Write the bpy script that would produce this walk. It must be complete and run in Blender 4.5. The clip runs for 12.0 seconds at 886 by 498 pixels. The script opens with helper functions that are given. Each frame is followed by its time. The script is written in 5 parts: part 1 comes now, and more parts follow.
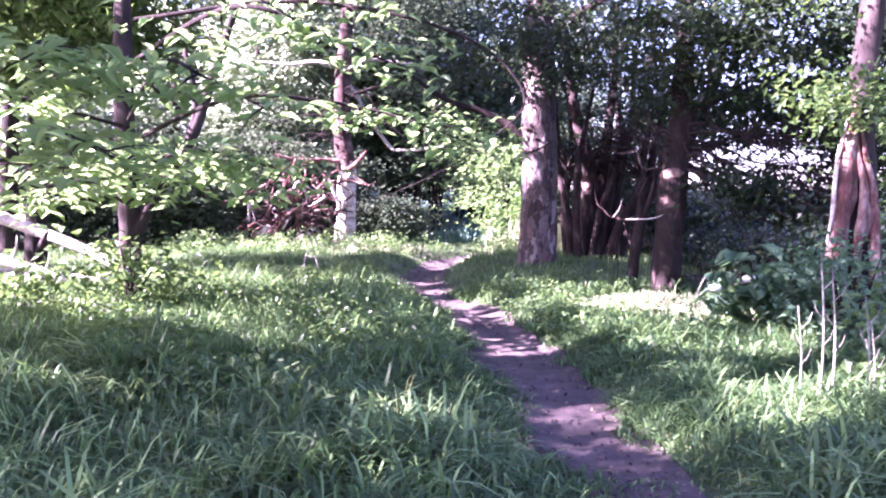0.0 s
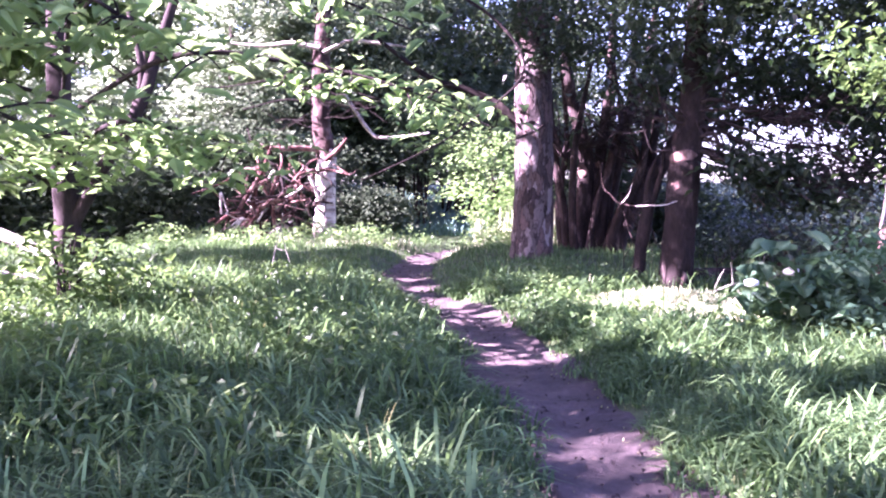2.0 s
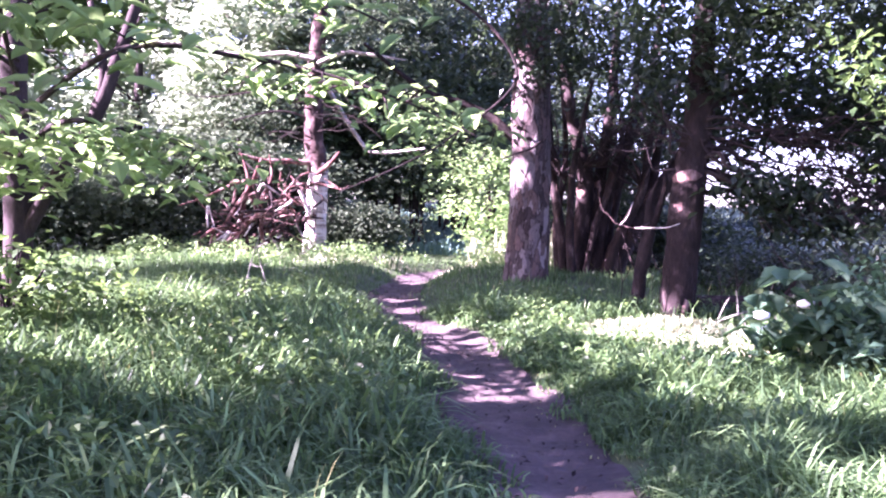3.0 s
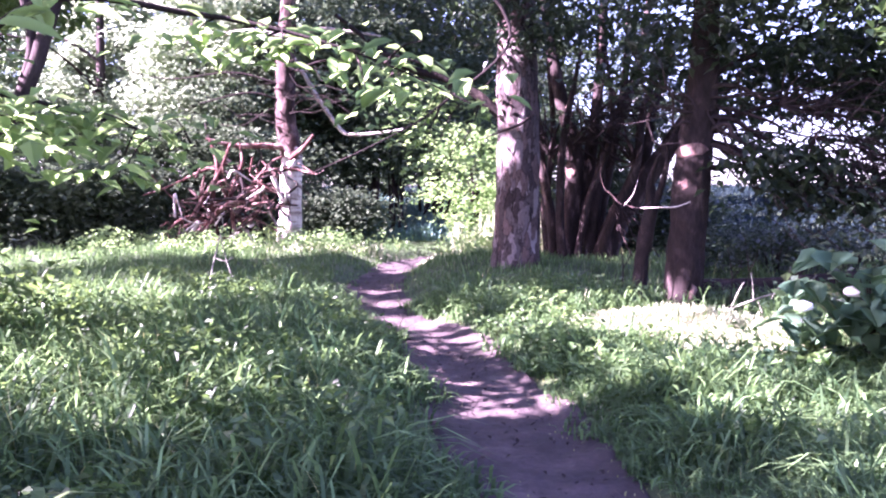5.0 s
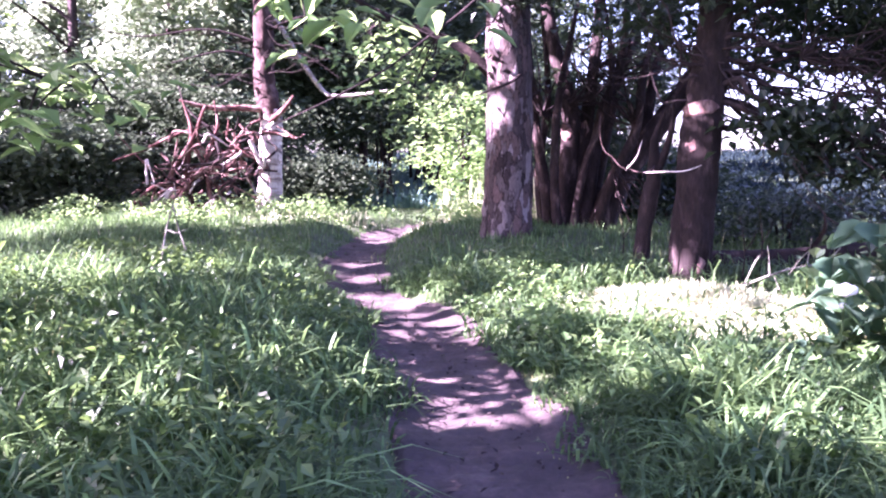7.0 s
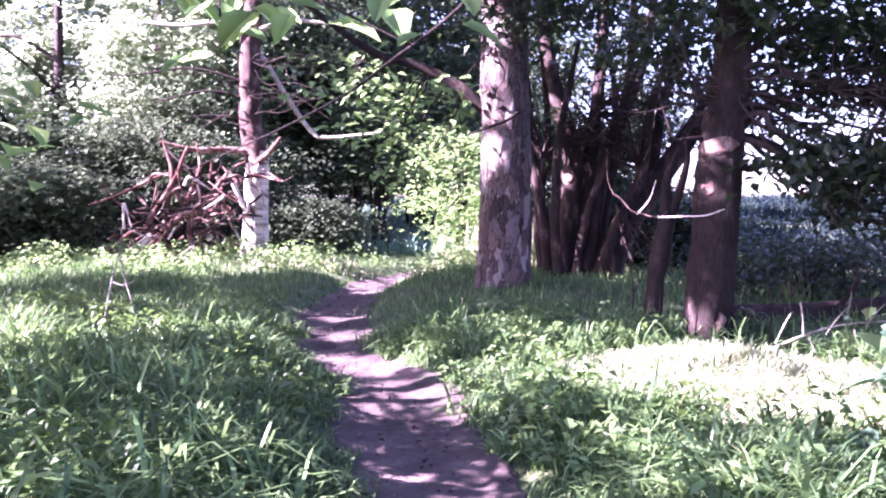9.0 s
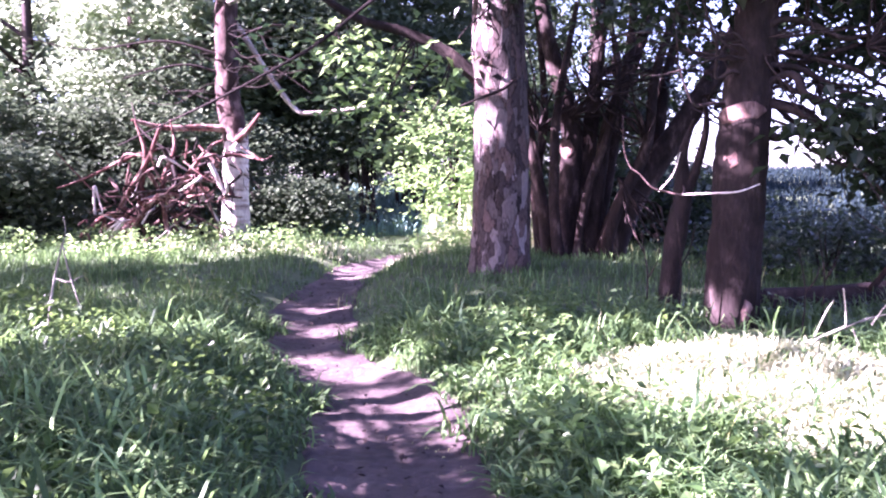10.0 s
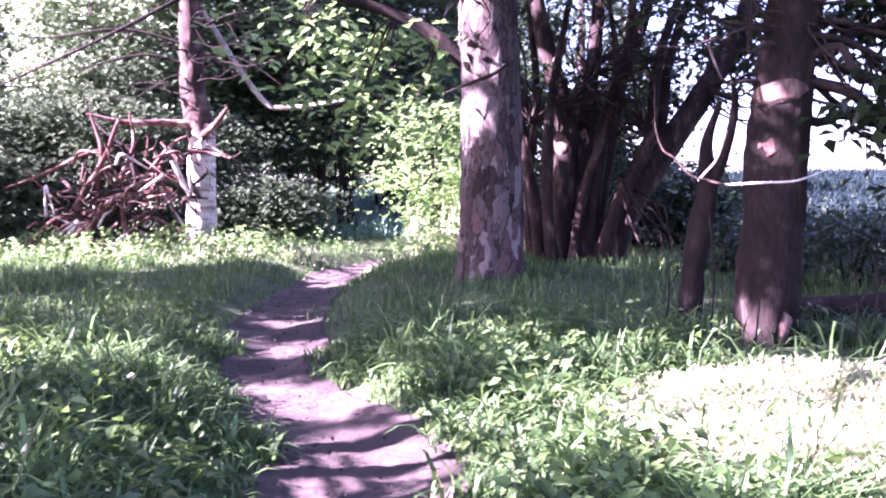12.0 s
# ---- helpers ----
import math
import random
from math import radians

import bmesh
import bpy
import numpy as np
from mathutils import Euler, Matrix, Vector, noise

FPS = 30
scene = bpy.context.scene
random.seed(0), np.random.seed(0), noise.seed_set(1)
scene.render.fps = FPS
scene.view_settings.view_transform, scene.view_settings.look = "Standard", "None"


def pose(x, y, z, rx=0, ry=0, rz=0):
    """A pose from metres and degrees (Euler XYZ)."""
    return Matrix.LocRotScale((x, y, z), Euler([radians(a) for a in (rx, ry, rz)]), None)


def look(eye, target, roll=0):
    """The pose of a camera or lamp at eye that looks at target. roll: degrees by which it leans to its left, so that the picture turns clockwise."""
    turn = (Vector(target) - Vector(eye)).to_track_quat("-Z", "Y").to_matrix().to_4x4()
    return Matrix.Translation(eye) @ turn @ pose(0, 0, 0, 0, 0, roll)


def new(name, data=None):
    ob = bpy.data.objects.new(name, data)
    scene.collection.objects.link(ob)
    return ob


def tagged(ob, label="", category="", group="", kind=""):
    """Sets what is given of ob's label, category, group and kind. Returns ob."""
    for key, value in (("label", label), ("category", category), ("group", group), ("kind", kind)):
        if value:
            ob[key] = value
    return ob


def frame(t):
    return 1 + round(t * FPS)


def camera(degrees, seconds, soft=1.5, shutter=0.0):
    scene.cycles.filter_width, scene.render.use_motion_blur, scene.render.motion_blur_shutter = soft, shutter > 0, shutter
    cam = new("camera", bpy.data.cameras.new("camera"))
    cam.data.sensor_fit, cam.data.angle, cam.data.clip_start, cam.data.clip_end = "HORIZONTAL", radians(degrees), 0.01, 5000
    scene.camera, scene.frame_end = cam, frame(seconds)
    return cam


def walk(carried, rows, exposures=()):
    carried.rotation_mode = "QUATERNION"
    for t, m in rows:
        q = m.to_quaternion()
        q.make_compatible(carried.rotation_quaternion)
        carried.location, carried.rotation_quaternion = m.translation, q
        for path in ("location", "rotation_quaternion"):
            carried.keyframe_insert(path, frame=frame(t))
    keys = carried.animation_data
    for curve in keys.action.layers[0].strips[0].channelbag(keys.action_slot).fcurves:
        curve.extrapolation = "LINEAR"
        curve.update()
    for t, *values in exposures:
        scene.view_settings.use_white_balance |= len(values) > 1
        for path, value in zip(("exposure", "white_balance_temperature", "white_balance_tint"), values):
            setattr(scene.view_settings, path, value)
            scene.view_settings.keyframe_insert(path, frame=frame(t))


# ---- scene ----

cam = camera(56.0, 12.0, soft=2.1)
PATH = [
    (0, (-0.007, -0.132, 1.58), (-0.147, 1.86, 1.47), 0.8),
    (0.5, (-0.014, 0.246, 1.567), (-0.179, 2.235, 1.437), 1.2),
    (1, (-0.079, 0.694, 1.558), (-0.227, 2.685, 1.429), 0.6),
    (1.5, (-0.074, 1.006, 1.498), (-0.206, 3.0, 1.418), 1.2),
    (2, (-0.132, 1.294, 1.449), (-0.236, 3.288, 1.328), 0.6),
    (2.5, (-0.079, 1.704, 1.467), (-0.186, 3.698, 1.351), -0.0),
    (3, (0.015, 2.047, 1.43), (-0.091, 4.043, 1.354), 1.9),
    (5, (-0.103, 3.087, 1.422), (-0.16, 5.083, 1.309), 0.6),
    (5.5, (-0.224, 3.329, 1.448), (-0.226, 5.328, 1.362), -1.2),
    (6, (-0.21, 3.534, 1.463), (-0.214, 5.531, 1.361), -2.8),
    (6.5, (0.072, 3.93, 1.417), (0.023, 5.925, 1.283), 2.9),
    (7, (0.037, 4.153, 1.401), (-0.009, 6.143, 1.208), 0.5),
    (7.5, (0.098, 4.504, 1.407), (0.047, 6.499, 1.272), 0.5),
    (9.5, (0.165, 5.691, 1.38), (0.115, 7.689, 1.297), 0.6),
    (10, (0.142, 6.24, 1.412), (0.112, 8.235, 1.273), -0.3),
    (10.5, (0.112, 6.518, 1.393), (0.099, 8.512, 1.236), 0.1),
    (11, (0.07, 6.793, 1.376), (0.061, 8.79, 1.269), 0.3),
    (11.5, (0.116, 7.199, 1.342), (0.108, 9.196, 1.234), 0.5),
    (12, (0.085, 7.456, 1.317), (0.102, 9.452, 1.19), -0.3),
]
walk(cam, [(t, look(eye, target, roll)) for t, eye, target, roll in PATH],
     exposures=[(0, 4.36, 5600, 71), (12, 4.36, 5600, 71)])

# ---- light: a low sun from the left, a clear sky ----
TO_SUN = Vector((-0.80, -0.22, 0.52)).normalized()
SUN = np.array(TO_SUN)
world = bpy.data.worlds.new("sky")
scene.world = world
world.use_nodes = True
wn = world.node_tree.nodes
sky = wn.new("ShaderNodeTexSky")
sky.sky_type = "NISHITA"
sky.sun_disc = False
sky.sun_elevation = math.asin(TO_SUN.z)
sky.sun_rotation = math.atan2(TO_SUN.x, TO_SUN.y)
sky.air_density, sky.dust_density = 1.0, 1.6
wn["Background"].inputs["Strength"].default_value = 0.046
world.node_tree.links.new(sky.outputs[0], wn["Background"].inputs["Color"])
sun_data = bpy.data.lights.new("sun", "SUN")
sun_data.energy, sun_data.angle, sun_data.color = 5.0, radians(0.6), (1.0, 0.93, 0.80)
sun = new("sun", sun_data)
sun.matrix_world = TO_SUN.to_track_quat("Z", "Y").to_matrix().to_4x4()

# ---- materials ----
def nodes_of(name):
    m = bpy.data.materials.new(name)
    m.use_nodes = True
    t = m.node_tree
    return m, t, t.nodes["Principled BSDF"], t.nodes["Material Output"]


def ramp(t, source, stops):
    r = t.nodes.new("ShaderNodeValToRGB")
    e = r.color_ramp.elements
    while len(e) < len(stops):
        e.new(0.5)
    for k, (p, c) in enumerate(stops):
        e[k].position, e[k].color = p, (*c, 1)
    t.links.new(source, r.inputs[0])
    return r.outputs[0]


def noise_node(t, scale, detail=4.0, rough=0.6, stretch=None):
    n = t.nodes.new("ShaderNodeTexNoise")
    n.inputs["Scale"].default_value, n.inputs["Detail"].default_value = scale, detail
    n.inputs["Roughness"].default_value = rough
    co = t.nodes.new("ShaderNodeTexCoord").outputs["Object"]
    if stretch:
        mp = t.nodes.new("ShaderNodeMapping")
        mp.inputs["Scale"].default_value = stretch
        t.links.new(co, mp.inputs[0])
        co = mp.outputs[0]
    t.links.new(co, n.inputs["Vector"])
    return n.outputs[0]


def mixed(t, fac, a, b, how="MIX"):
    m = t.nodes.new("ShaderNodeMix")
    m.data_type, m.blend_type = "RGBA", how
    if isinstance(fac, float):
        m.inputs[0].default_value = fac
    else:
        t.links.new(fac, m.inputs[0])
    t.links.new(a, m.inputs[6])
    t.links.new(b, m.inputs[7])
    return m.outputs[2]


def bumped(t, bsdf, height, strength, distance):
    b = t.nodes.new("ShaderNodeBump")
    b.inputs["Strength"].default_value, b.inputs["Distance"].default_value = strength, distance
    t.links.new(height, b.inputs["Height"])
    t.links.new(b.outputs[0], bsdf.inputs["Normal"])


def leaf_material(name, dark, light, through_col, share=0.4, rough=0.45, gloss=0.5):
    """Leaves and blades: colour varies by leaf and by patch, light passes through."""
    m, t, p, out = nodes_of(name)
    geo = t.nodes.new("ShaderNodeNewGeometry")
    half = tuple(a + 0.30 * (b - a) for a, b in zip(dark, light))
    c = ramp(t, geo.outputs["Random Per Island"], [(0.0, dark), (0.72, half), (1.0, light)])
    patch = ramp(t, noise_node(t, 1.3, 3), [(0.3, (0.65, 0.72, 0.6)), (0.7, (1.15, 1.1, 1.0))])
    c = mixed(t, 1.0, c, patch, "MULTIPLY")
    t.links.new(c, p.inputs["Base Color"])
    p.inputs["Roughness"].default_value = rough
    p.inputs["Specular IOR Level"].default_value = gloss
    tr = t.nodes.new("ShaderNodeBsdfTranslucent")
    tint = t.nodes.new("ShaderNodeRGB")
    tint.outputs[0].default_value = (*through_col, 1)
    t.links.new(mixed(t, 0.6, c, tint.outputs[0]), tr.inputs["Color"])
    mx = t.nodes.new("ShaderNodeMixShader")
    mx.inputs[0].default_value = share
    t.links.new(p.outputs[0], mx.inputs[1])
    t.links.new(tr.outputs[0], mx.inputs[2])
    t.links.new(mx.outputs[0], out.inputs["Surface"])
    return m


def bark_material(name, dark, mid, pale, scale=3.0, stretch=(1, 1, 0.35), flakes=0.55, depth=0.02):
    """Bark: patches of pale and dark plates, fine furrows along the stem."""
    m, t, p, out = nodes_of(name)
    big = noise_node(t, scale, 6, 0.65, stretch)
    fine = noise_node(t, scale * 9, 5, 0.7, (1, 1, 0.25))
    a = ramp(t, big, [(0.30, dark), (flakes, mid), (flakes + 0.12, pale)])
    b = ramp(t, fine, [(0.3, (0.45, 0.42, 0.42)), (0.65, (1.1, 1.08, 1.05))])
    t.links.new(mixed(t, 0.85, a, b, "MULTIPLY"), p.inputs["Base Color"])
    p.inputs["Roughness"].default_value = 0.9
    p.inputs["Specular IOR Level"].default_value = 0.15
    bumped(t, p, mixed(t, 0.5, big, fine), 0.9, depth)
    return m


def plate_bark_material(name, colours, scale, depth):
    """Bark that flakes off in plates: every plate its own shade, dark cracks between, fine grain on top."""
    m, t, p, out = nodes_of(name)
    co = t.nodes.new("ShaderNodeTexCoord").outputs["Object"]
    mp = t.nodes.new("ShaderNodeMapping")
    mp.inputs["Scale"].default_value = (1, 1, 0.38)
    t.links.new(co, mp.inputs[0])
    wob = t.nodes.new("ShaderNodeTexNoise")
    wob.inputs["Scale"].default_value, wob.inputs["Detail"].default_value = 7, 7
    t.links.new(mp.outputs[0], wob.inputs["Vector"])
    add = t.nodes.new("ShaderNodeMix")
    add.data_type = "VECTOR"
    add.inputs[0].default_value = 0.30
    t.links.new(mp.outputs[0], add.inputs[4])
    t.links.new(wob.outputs[1], add.inputs[5])
    cells = []
    for feature in ("F1", "DISTANCE_TO_EDGE"):
        v = t.nodes.new("ShaderNodeTexVoronoi")
        v.feature = feature
        v.inputs["Scale"].default_value = scale
        t.links.new(add.outputs[1], v.inputs["Vector"])
        cells.append(v)
    sep = t.nodes.new("ShaderNodeSeparateColor")
    t.links.new(cells[0].outputs["Color"], sep.inputs[0])
    n = len(colours)
    a = ramp(t, sep.outputs[0], [(k / n, c) for k, c in enumerate(colours)])
    crack = ramp(t, cells[1].outputs["Distance"], [(0.0, (0.35, 0.32, 0.32)), (0.07, (1, 1, 1))])
    fine = noise_node(t, 40, 5, 0.7, (1, 1, 0.4))
    grain = ramp(t, fine, [(0.3, (0.5, 0.48, 0.48)), (0.65, (1.12, 1.1, 1.08))])
    c = mixed(t, 1.0, mixed(t, 0.9, a, grain, "MULTIPLY"), crack, "MULTIPLY")
    t.links.new(c, p.inputs["Base Color"])
    p.inputs["Roughness"].default_value = 0.9
    p.inputs["Specular IOR Level"].default_value = 0.15
    h = mixed(t, 0.35, mixed(t, 0.6, sep.outputs[0], crack, "MULTIPLY"), fine)
    bumped(t, p, h, 1.0, depth)
    return m


def earth_material(name, stops, scale, fine_scale, depth):
    m, t, p, out = nodes_of(name)
    a = ramp(t, noise_node(t, scale, 6, 0.6), stops)
    fine = noise_node(t, fine_scale, 6, 0.75)
    b = ramp(t, fine, [(0.28, (0.5, 0.48, 0.48)), (0.7, (1.25, 1.2, 1.15))])
    t.links.new(mixed(t, 0.9, a, b, "MULTIPLY"), p.inputs["Base Color"])
    p.inputs["Roughness"].default_value = 0.95
    bumped(t, p, fine, 0.8, depth)
    return m


EARTH = earth_material("trodden_earth", [(0.3, (0.045, 0.032, 0.033)), (0.55, (0.09, 0.064, 0.064)), (0.75, (0.19, 0.142, 0.136))], 2.2, 24, 0.055)
SOIL = earth_material("meadow_soil", [(0.3, (0.035, 0.055, 0.02)), (0.55, (0.06, 0.10, 0.035)), (0.75, (0.11, 0.13, 0.06))], 0.8, 16, 0.03)
GRASS = leaf_material("grass_blades", (0.015, 0.038, 0.017), (0.22, 0.36, 0.155), (0.22, 0.38, 0.12), 0.35, 0.5, 0.2)
# Far field: haze and shade are put into these two bluish blade colours.
FIELD_HAZY = leaf_material("hazy_far_field_blades", (0.09, 0.17, 0.165), (0.19, 0.30, 0.285), (0.10, 0.20, 0.17), 0.25, 0.8, 0.1)
FIELD = leaf_material("shaded_far_meadow_blades", (0.010, 0.019, 0.025), (0.021, 0.036, 0.044), (0.03, 0.055, 0.05), 0.2, 0.95, 0.05)
GRASS_SUNLIT = leaf_material("sunlit_tuft_blades", (0.16, 0.27, 0.10), (0.34, 0.46, 0.22), (0.40, 0.52, 0.22), 0.4, 0.36)
# Serves dry straw and reeds, and carries the glare of sunlit grass in its colour.
STRAW_AND_GLARE = leaf_material("straw_and_glare_blades", (0.40, 0.42, 0.28), (0.62, 0.63, 0.48), (0.6, 0.62, 0.40), 0.35, 0.5)
GRASS_PALE = leaf_material("dry_grass_blades", (0.24, 0.27, 0.10), (0.42, 0.42, 0.22), (0.5, 0.5, 0.2), 0.35, 0.5)
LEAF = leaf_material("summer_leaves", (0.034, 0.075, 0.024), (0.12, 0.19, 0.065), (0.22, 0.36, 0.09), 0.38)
# Darker copy of the leaves: the shade of crowns and shrubs is in its colour.
LEAF_SHADED = leaf_material("painted_shade_leaves", (0.015, 0.028, 0.02), (0.045, 0.075, 0.042), (0.07, 0.12, 0.04), 0.25)
# Cream-pale copy of the leaves: the glare of sunlit far trees is in its colour.
LEAF_SUNLIT = leaf_material("painted_sunlit_leaves", (0.07, 0.115, 0.06), (0.32, 0.41, 0.28), (0.50, 0.60, 0.40), 0.55)
# Fresh green of the overhanging tree; elsewhere a brighter copy that paints sunlit foliage.
LEAF_YOUNG_SUNLIT = leaf_material("fresh_and_sunlit_leaves", (0.052, 0.115, 0.036), (0.25, 0.40, 0.165), (0.42, 0.60, 0.22), 0.52)
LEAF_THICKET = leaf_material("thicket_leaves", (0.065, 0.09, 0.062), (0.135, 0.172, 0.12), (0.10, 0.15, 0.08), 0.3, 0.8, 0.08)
LEAF_BLUE = leaf_material("greyish_leaves", (0.05, 0.105, 0.07), (0.12, 0.21, 0.13), (0.15, 0.30, 0.10), 0.3, 0.62, 0.2)
BARK_PLANE = plate_bark_material("flaky_bark", [(0.030, 0.023, 0.024), (0.19, 0.158, 0.158), (0.06, 0.045, 0.045), (0.32, 0.272, 0.27), (0.04, 0.030, 0.030), (0.14, 0.098, 0.092)], 10.5, 0.06)
BARK_DARK = bark_material("dark_bark", (0.022, 0.016, 0.017), (0.05, 0.037, 0.036), (0.11, 0.08, 0.078), 5.0, (1, 1, 0.3), 0.6)
BARK_BROWN = bark_material("brown_bark", (0.012, 0.009, 0.009), (0.032, 0.023, 0.022), (0.10, 0.073, 0.068), 5.0, (1, 1, 0.6), 0.58, 0.045)
BARK_STEM = bark_material("stem_bark", (0.014, 0.010, 0.010), (0.042, 0.030, 0.029), (0.15, 0.108, 0.10), 5.0, (1, 1, 0.35), 0.55)
BARK_UPPER = bark_material("reddish_bark", (0.03, 0.02, 0.02), (0.075, 0.048, 0.045), (0.18, 0.125, 0.12), 4.0, (1, 1, 0.8), 0.52, 0.03)
BARK_PALE = bark_material("pale_bark", (0.10, 0.06, 0.052), (0.48, 0.40, 0.36), (0.70, 0.64, 0.60), 3.0, (0.5, 0.5, 2.6), 0.42)
WOOD_RED = bark_material("bare_red_wood", (0.05, 0.02, 0.02), (0.13, 0.062, 0.055), (0.34, 0.24, 0.215), 5.0, (1, 1, 0.4), 0.5)
STALK = bark_material("dry_stalk_skin", (0.10, 0.095, 0.08), (0.20, 0.195, 0.165), (0.36, 0.35, 0.31), 8.0, (1, 1, 0.3), 0.5, 0.004)
# Pale wood of sticks and splinters; also the colour of painted sun patches on stems.
PALE_WOOD_AND_SUN = bark_material("pale_wood_and_sun_patches", (0.06, 0.036, 0.034), (0.14, 0.085, 0.076), (0.26, 0.175, 0.155), 9.0, (1, 1, 0.5), 0.5, 0.008)
WOOD_GREY = bark_material("bleached_wood", (0.28, 0.23, 0.21), (0.5, 0.44, 0.41), (0.68, 0.63, 0.6), 6.0, (1, 1, 0.4), 0.5)
PETAL, _t, _p, _o = nodes_of("white_petals")
_p.inputs["Base Color"].default_value = (0.8, 0.8, 0.76, 1)
_p.inputs["Roughness"].default_value = 0.6

# Ways in which foliage is laid out: flat sprays, or thick dark clumps with gaps between.
LAYERED = dict(droop=0.25, flat=0.72, tilt=0.32, spread=(0.46, 0.46, 0.09))
CLUMPED = dict(spread=(0.23, 0.23, 0.11))

# ---- shape of the land ----
CENTRE = np.array([(0.1, -8), (0.25, 0), (0.66, 3.6), (0.70, 4.6), (0.60, 5.4), (0.47, 6.8), (0.22, 8.0), (0.0, 9.6), (-0.38, 11.4), (-0.85, 12.6),
                   (-1.22, 14.2), (-1.55, 16), (-1.67, 18), (-1.68, 20), (-1.45, 22), (-0.95, 23.6), (0.0, 25.5), (1.6, 28), (4, 31)])


def bend(y):
    return np.interp(y, CENTRE[:, 1], CENTRE[:, 0])


def worn(x, y):
    """How much wider than usual the trodden earth is, on the side where x lies."""
    right = 0.24 * np.exp(-((y - 11.7) / 0.8) ** 2) + 0.10 * np.exp(-((y - 8.7) / 0.7) ** 2) - 0.08 * np.exp(-((y - 13.9) / 0.7) ** 2)
    return np.where(x > bend(y), right, 0.05 * np.sin(y * 0.9) - 0.22 * (1 - smooth(4.4, 5.6, y)))


def smooth(a, b, v):
    u = np.clip((v - a) / (b - a), 0, 1)
    return u * u * (3 - 2 * u)


def hill(x, y, cx, cy, r):
    return np.exp(-((x - cx) ** 2 + (y - cy) ** 2) / (2 * r * r))


def land(x, y):
    """Height of the ground: the path runs in a shallow hollow, the meadow climbs far behind."""
    x, y = np.asarray(x, float), np.asarray(y, float)
    d = np.abs(x - bend(y))
    side = smooth(0.25, 1.2, d)
    z = side * (0.07 + 0.26 * hill(x, y, 1.3, 18.6, 2.2) + 0.16 * hill(x, y, -3.6, 9.5, 3.2) + 0.22 * hill(x, y, -5.0, 24, 4)
                + 0.03 * np.sin(1.7 * x + 0.6) * np.sin(1.3 * y))
    z = z + 0.012 * np.sin(5.1 * x + 2.0 * y) * np.cos(4.3 * y - 1.1 * x)
    far = smooth(24, 70, y)
    return z + far * (2.5 + 0.35 * np.sin(x * 0.05))


# ---- meshes from arrays ----
def mesh_of(name, verts, faces, smooth_faces=False):
    """A mesh from an array of places and an array of corners (three or four a face)."""
    verts, faces = np.asarray(verts, np.float32), np.asarray(faces, np.int32)
    me = bpy.data.meshes.new(name)
    k = faces.shape[1]
    me.vertices.add(len(verts))
    me.vertices.foreach_set("co", verts.ravel())
    me.loops.add(faces.size)
    me.loops.foreach_set("vertex_index", faces.ravel())
    me.polygons.add(len(faces))
    me.polygons.foreach_set("loop_start", np.arange(0, faces.size, k, dtype=np.int32))
    me.polygons.foreach_set("use_smooth", np.full(len(faces), smooth_faces))
    me.update(calc_edges=True)
    return me


def part(name, me, material, parent=None, label=""):
    ob = new(name, me)
    if not me.materials:
        me.materials.append(material)
    if parent is not None:
        ob.parent = parent
    if label:
        ob["label"] = label
    return ob


def empty(name, label, category, group="", kind=""):
    return tagged(new(name), label, category, group, kind)


def spline(points, n):
    """n places on a smooth curve through the points, with a value (radius) as fourth number."""
    p = np.array(points, float)
    p = np.vstack([2 * p[0] - p[1], p, 2 * p[-1] - p[-2]])
    out = []
    for s in np.linspace(0, len(points) - 1 - 1e-6, n):
        i, u = int(s), s - int(s)
        a, b, c, d = p[i], p[i + 1], p[i + 2], p[i + 3]
        out.append(0.5 * (2 * b + (c - a) * u + (2 * a - 5 * b + 4 * c - d) * u * u + (3 * b - a - 3 * c + d) * u ** 3))
    return np.array(out)


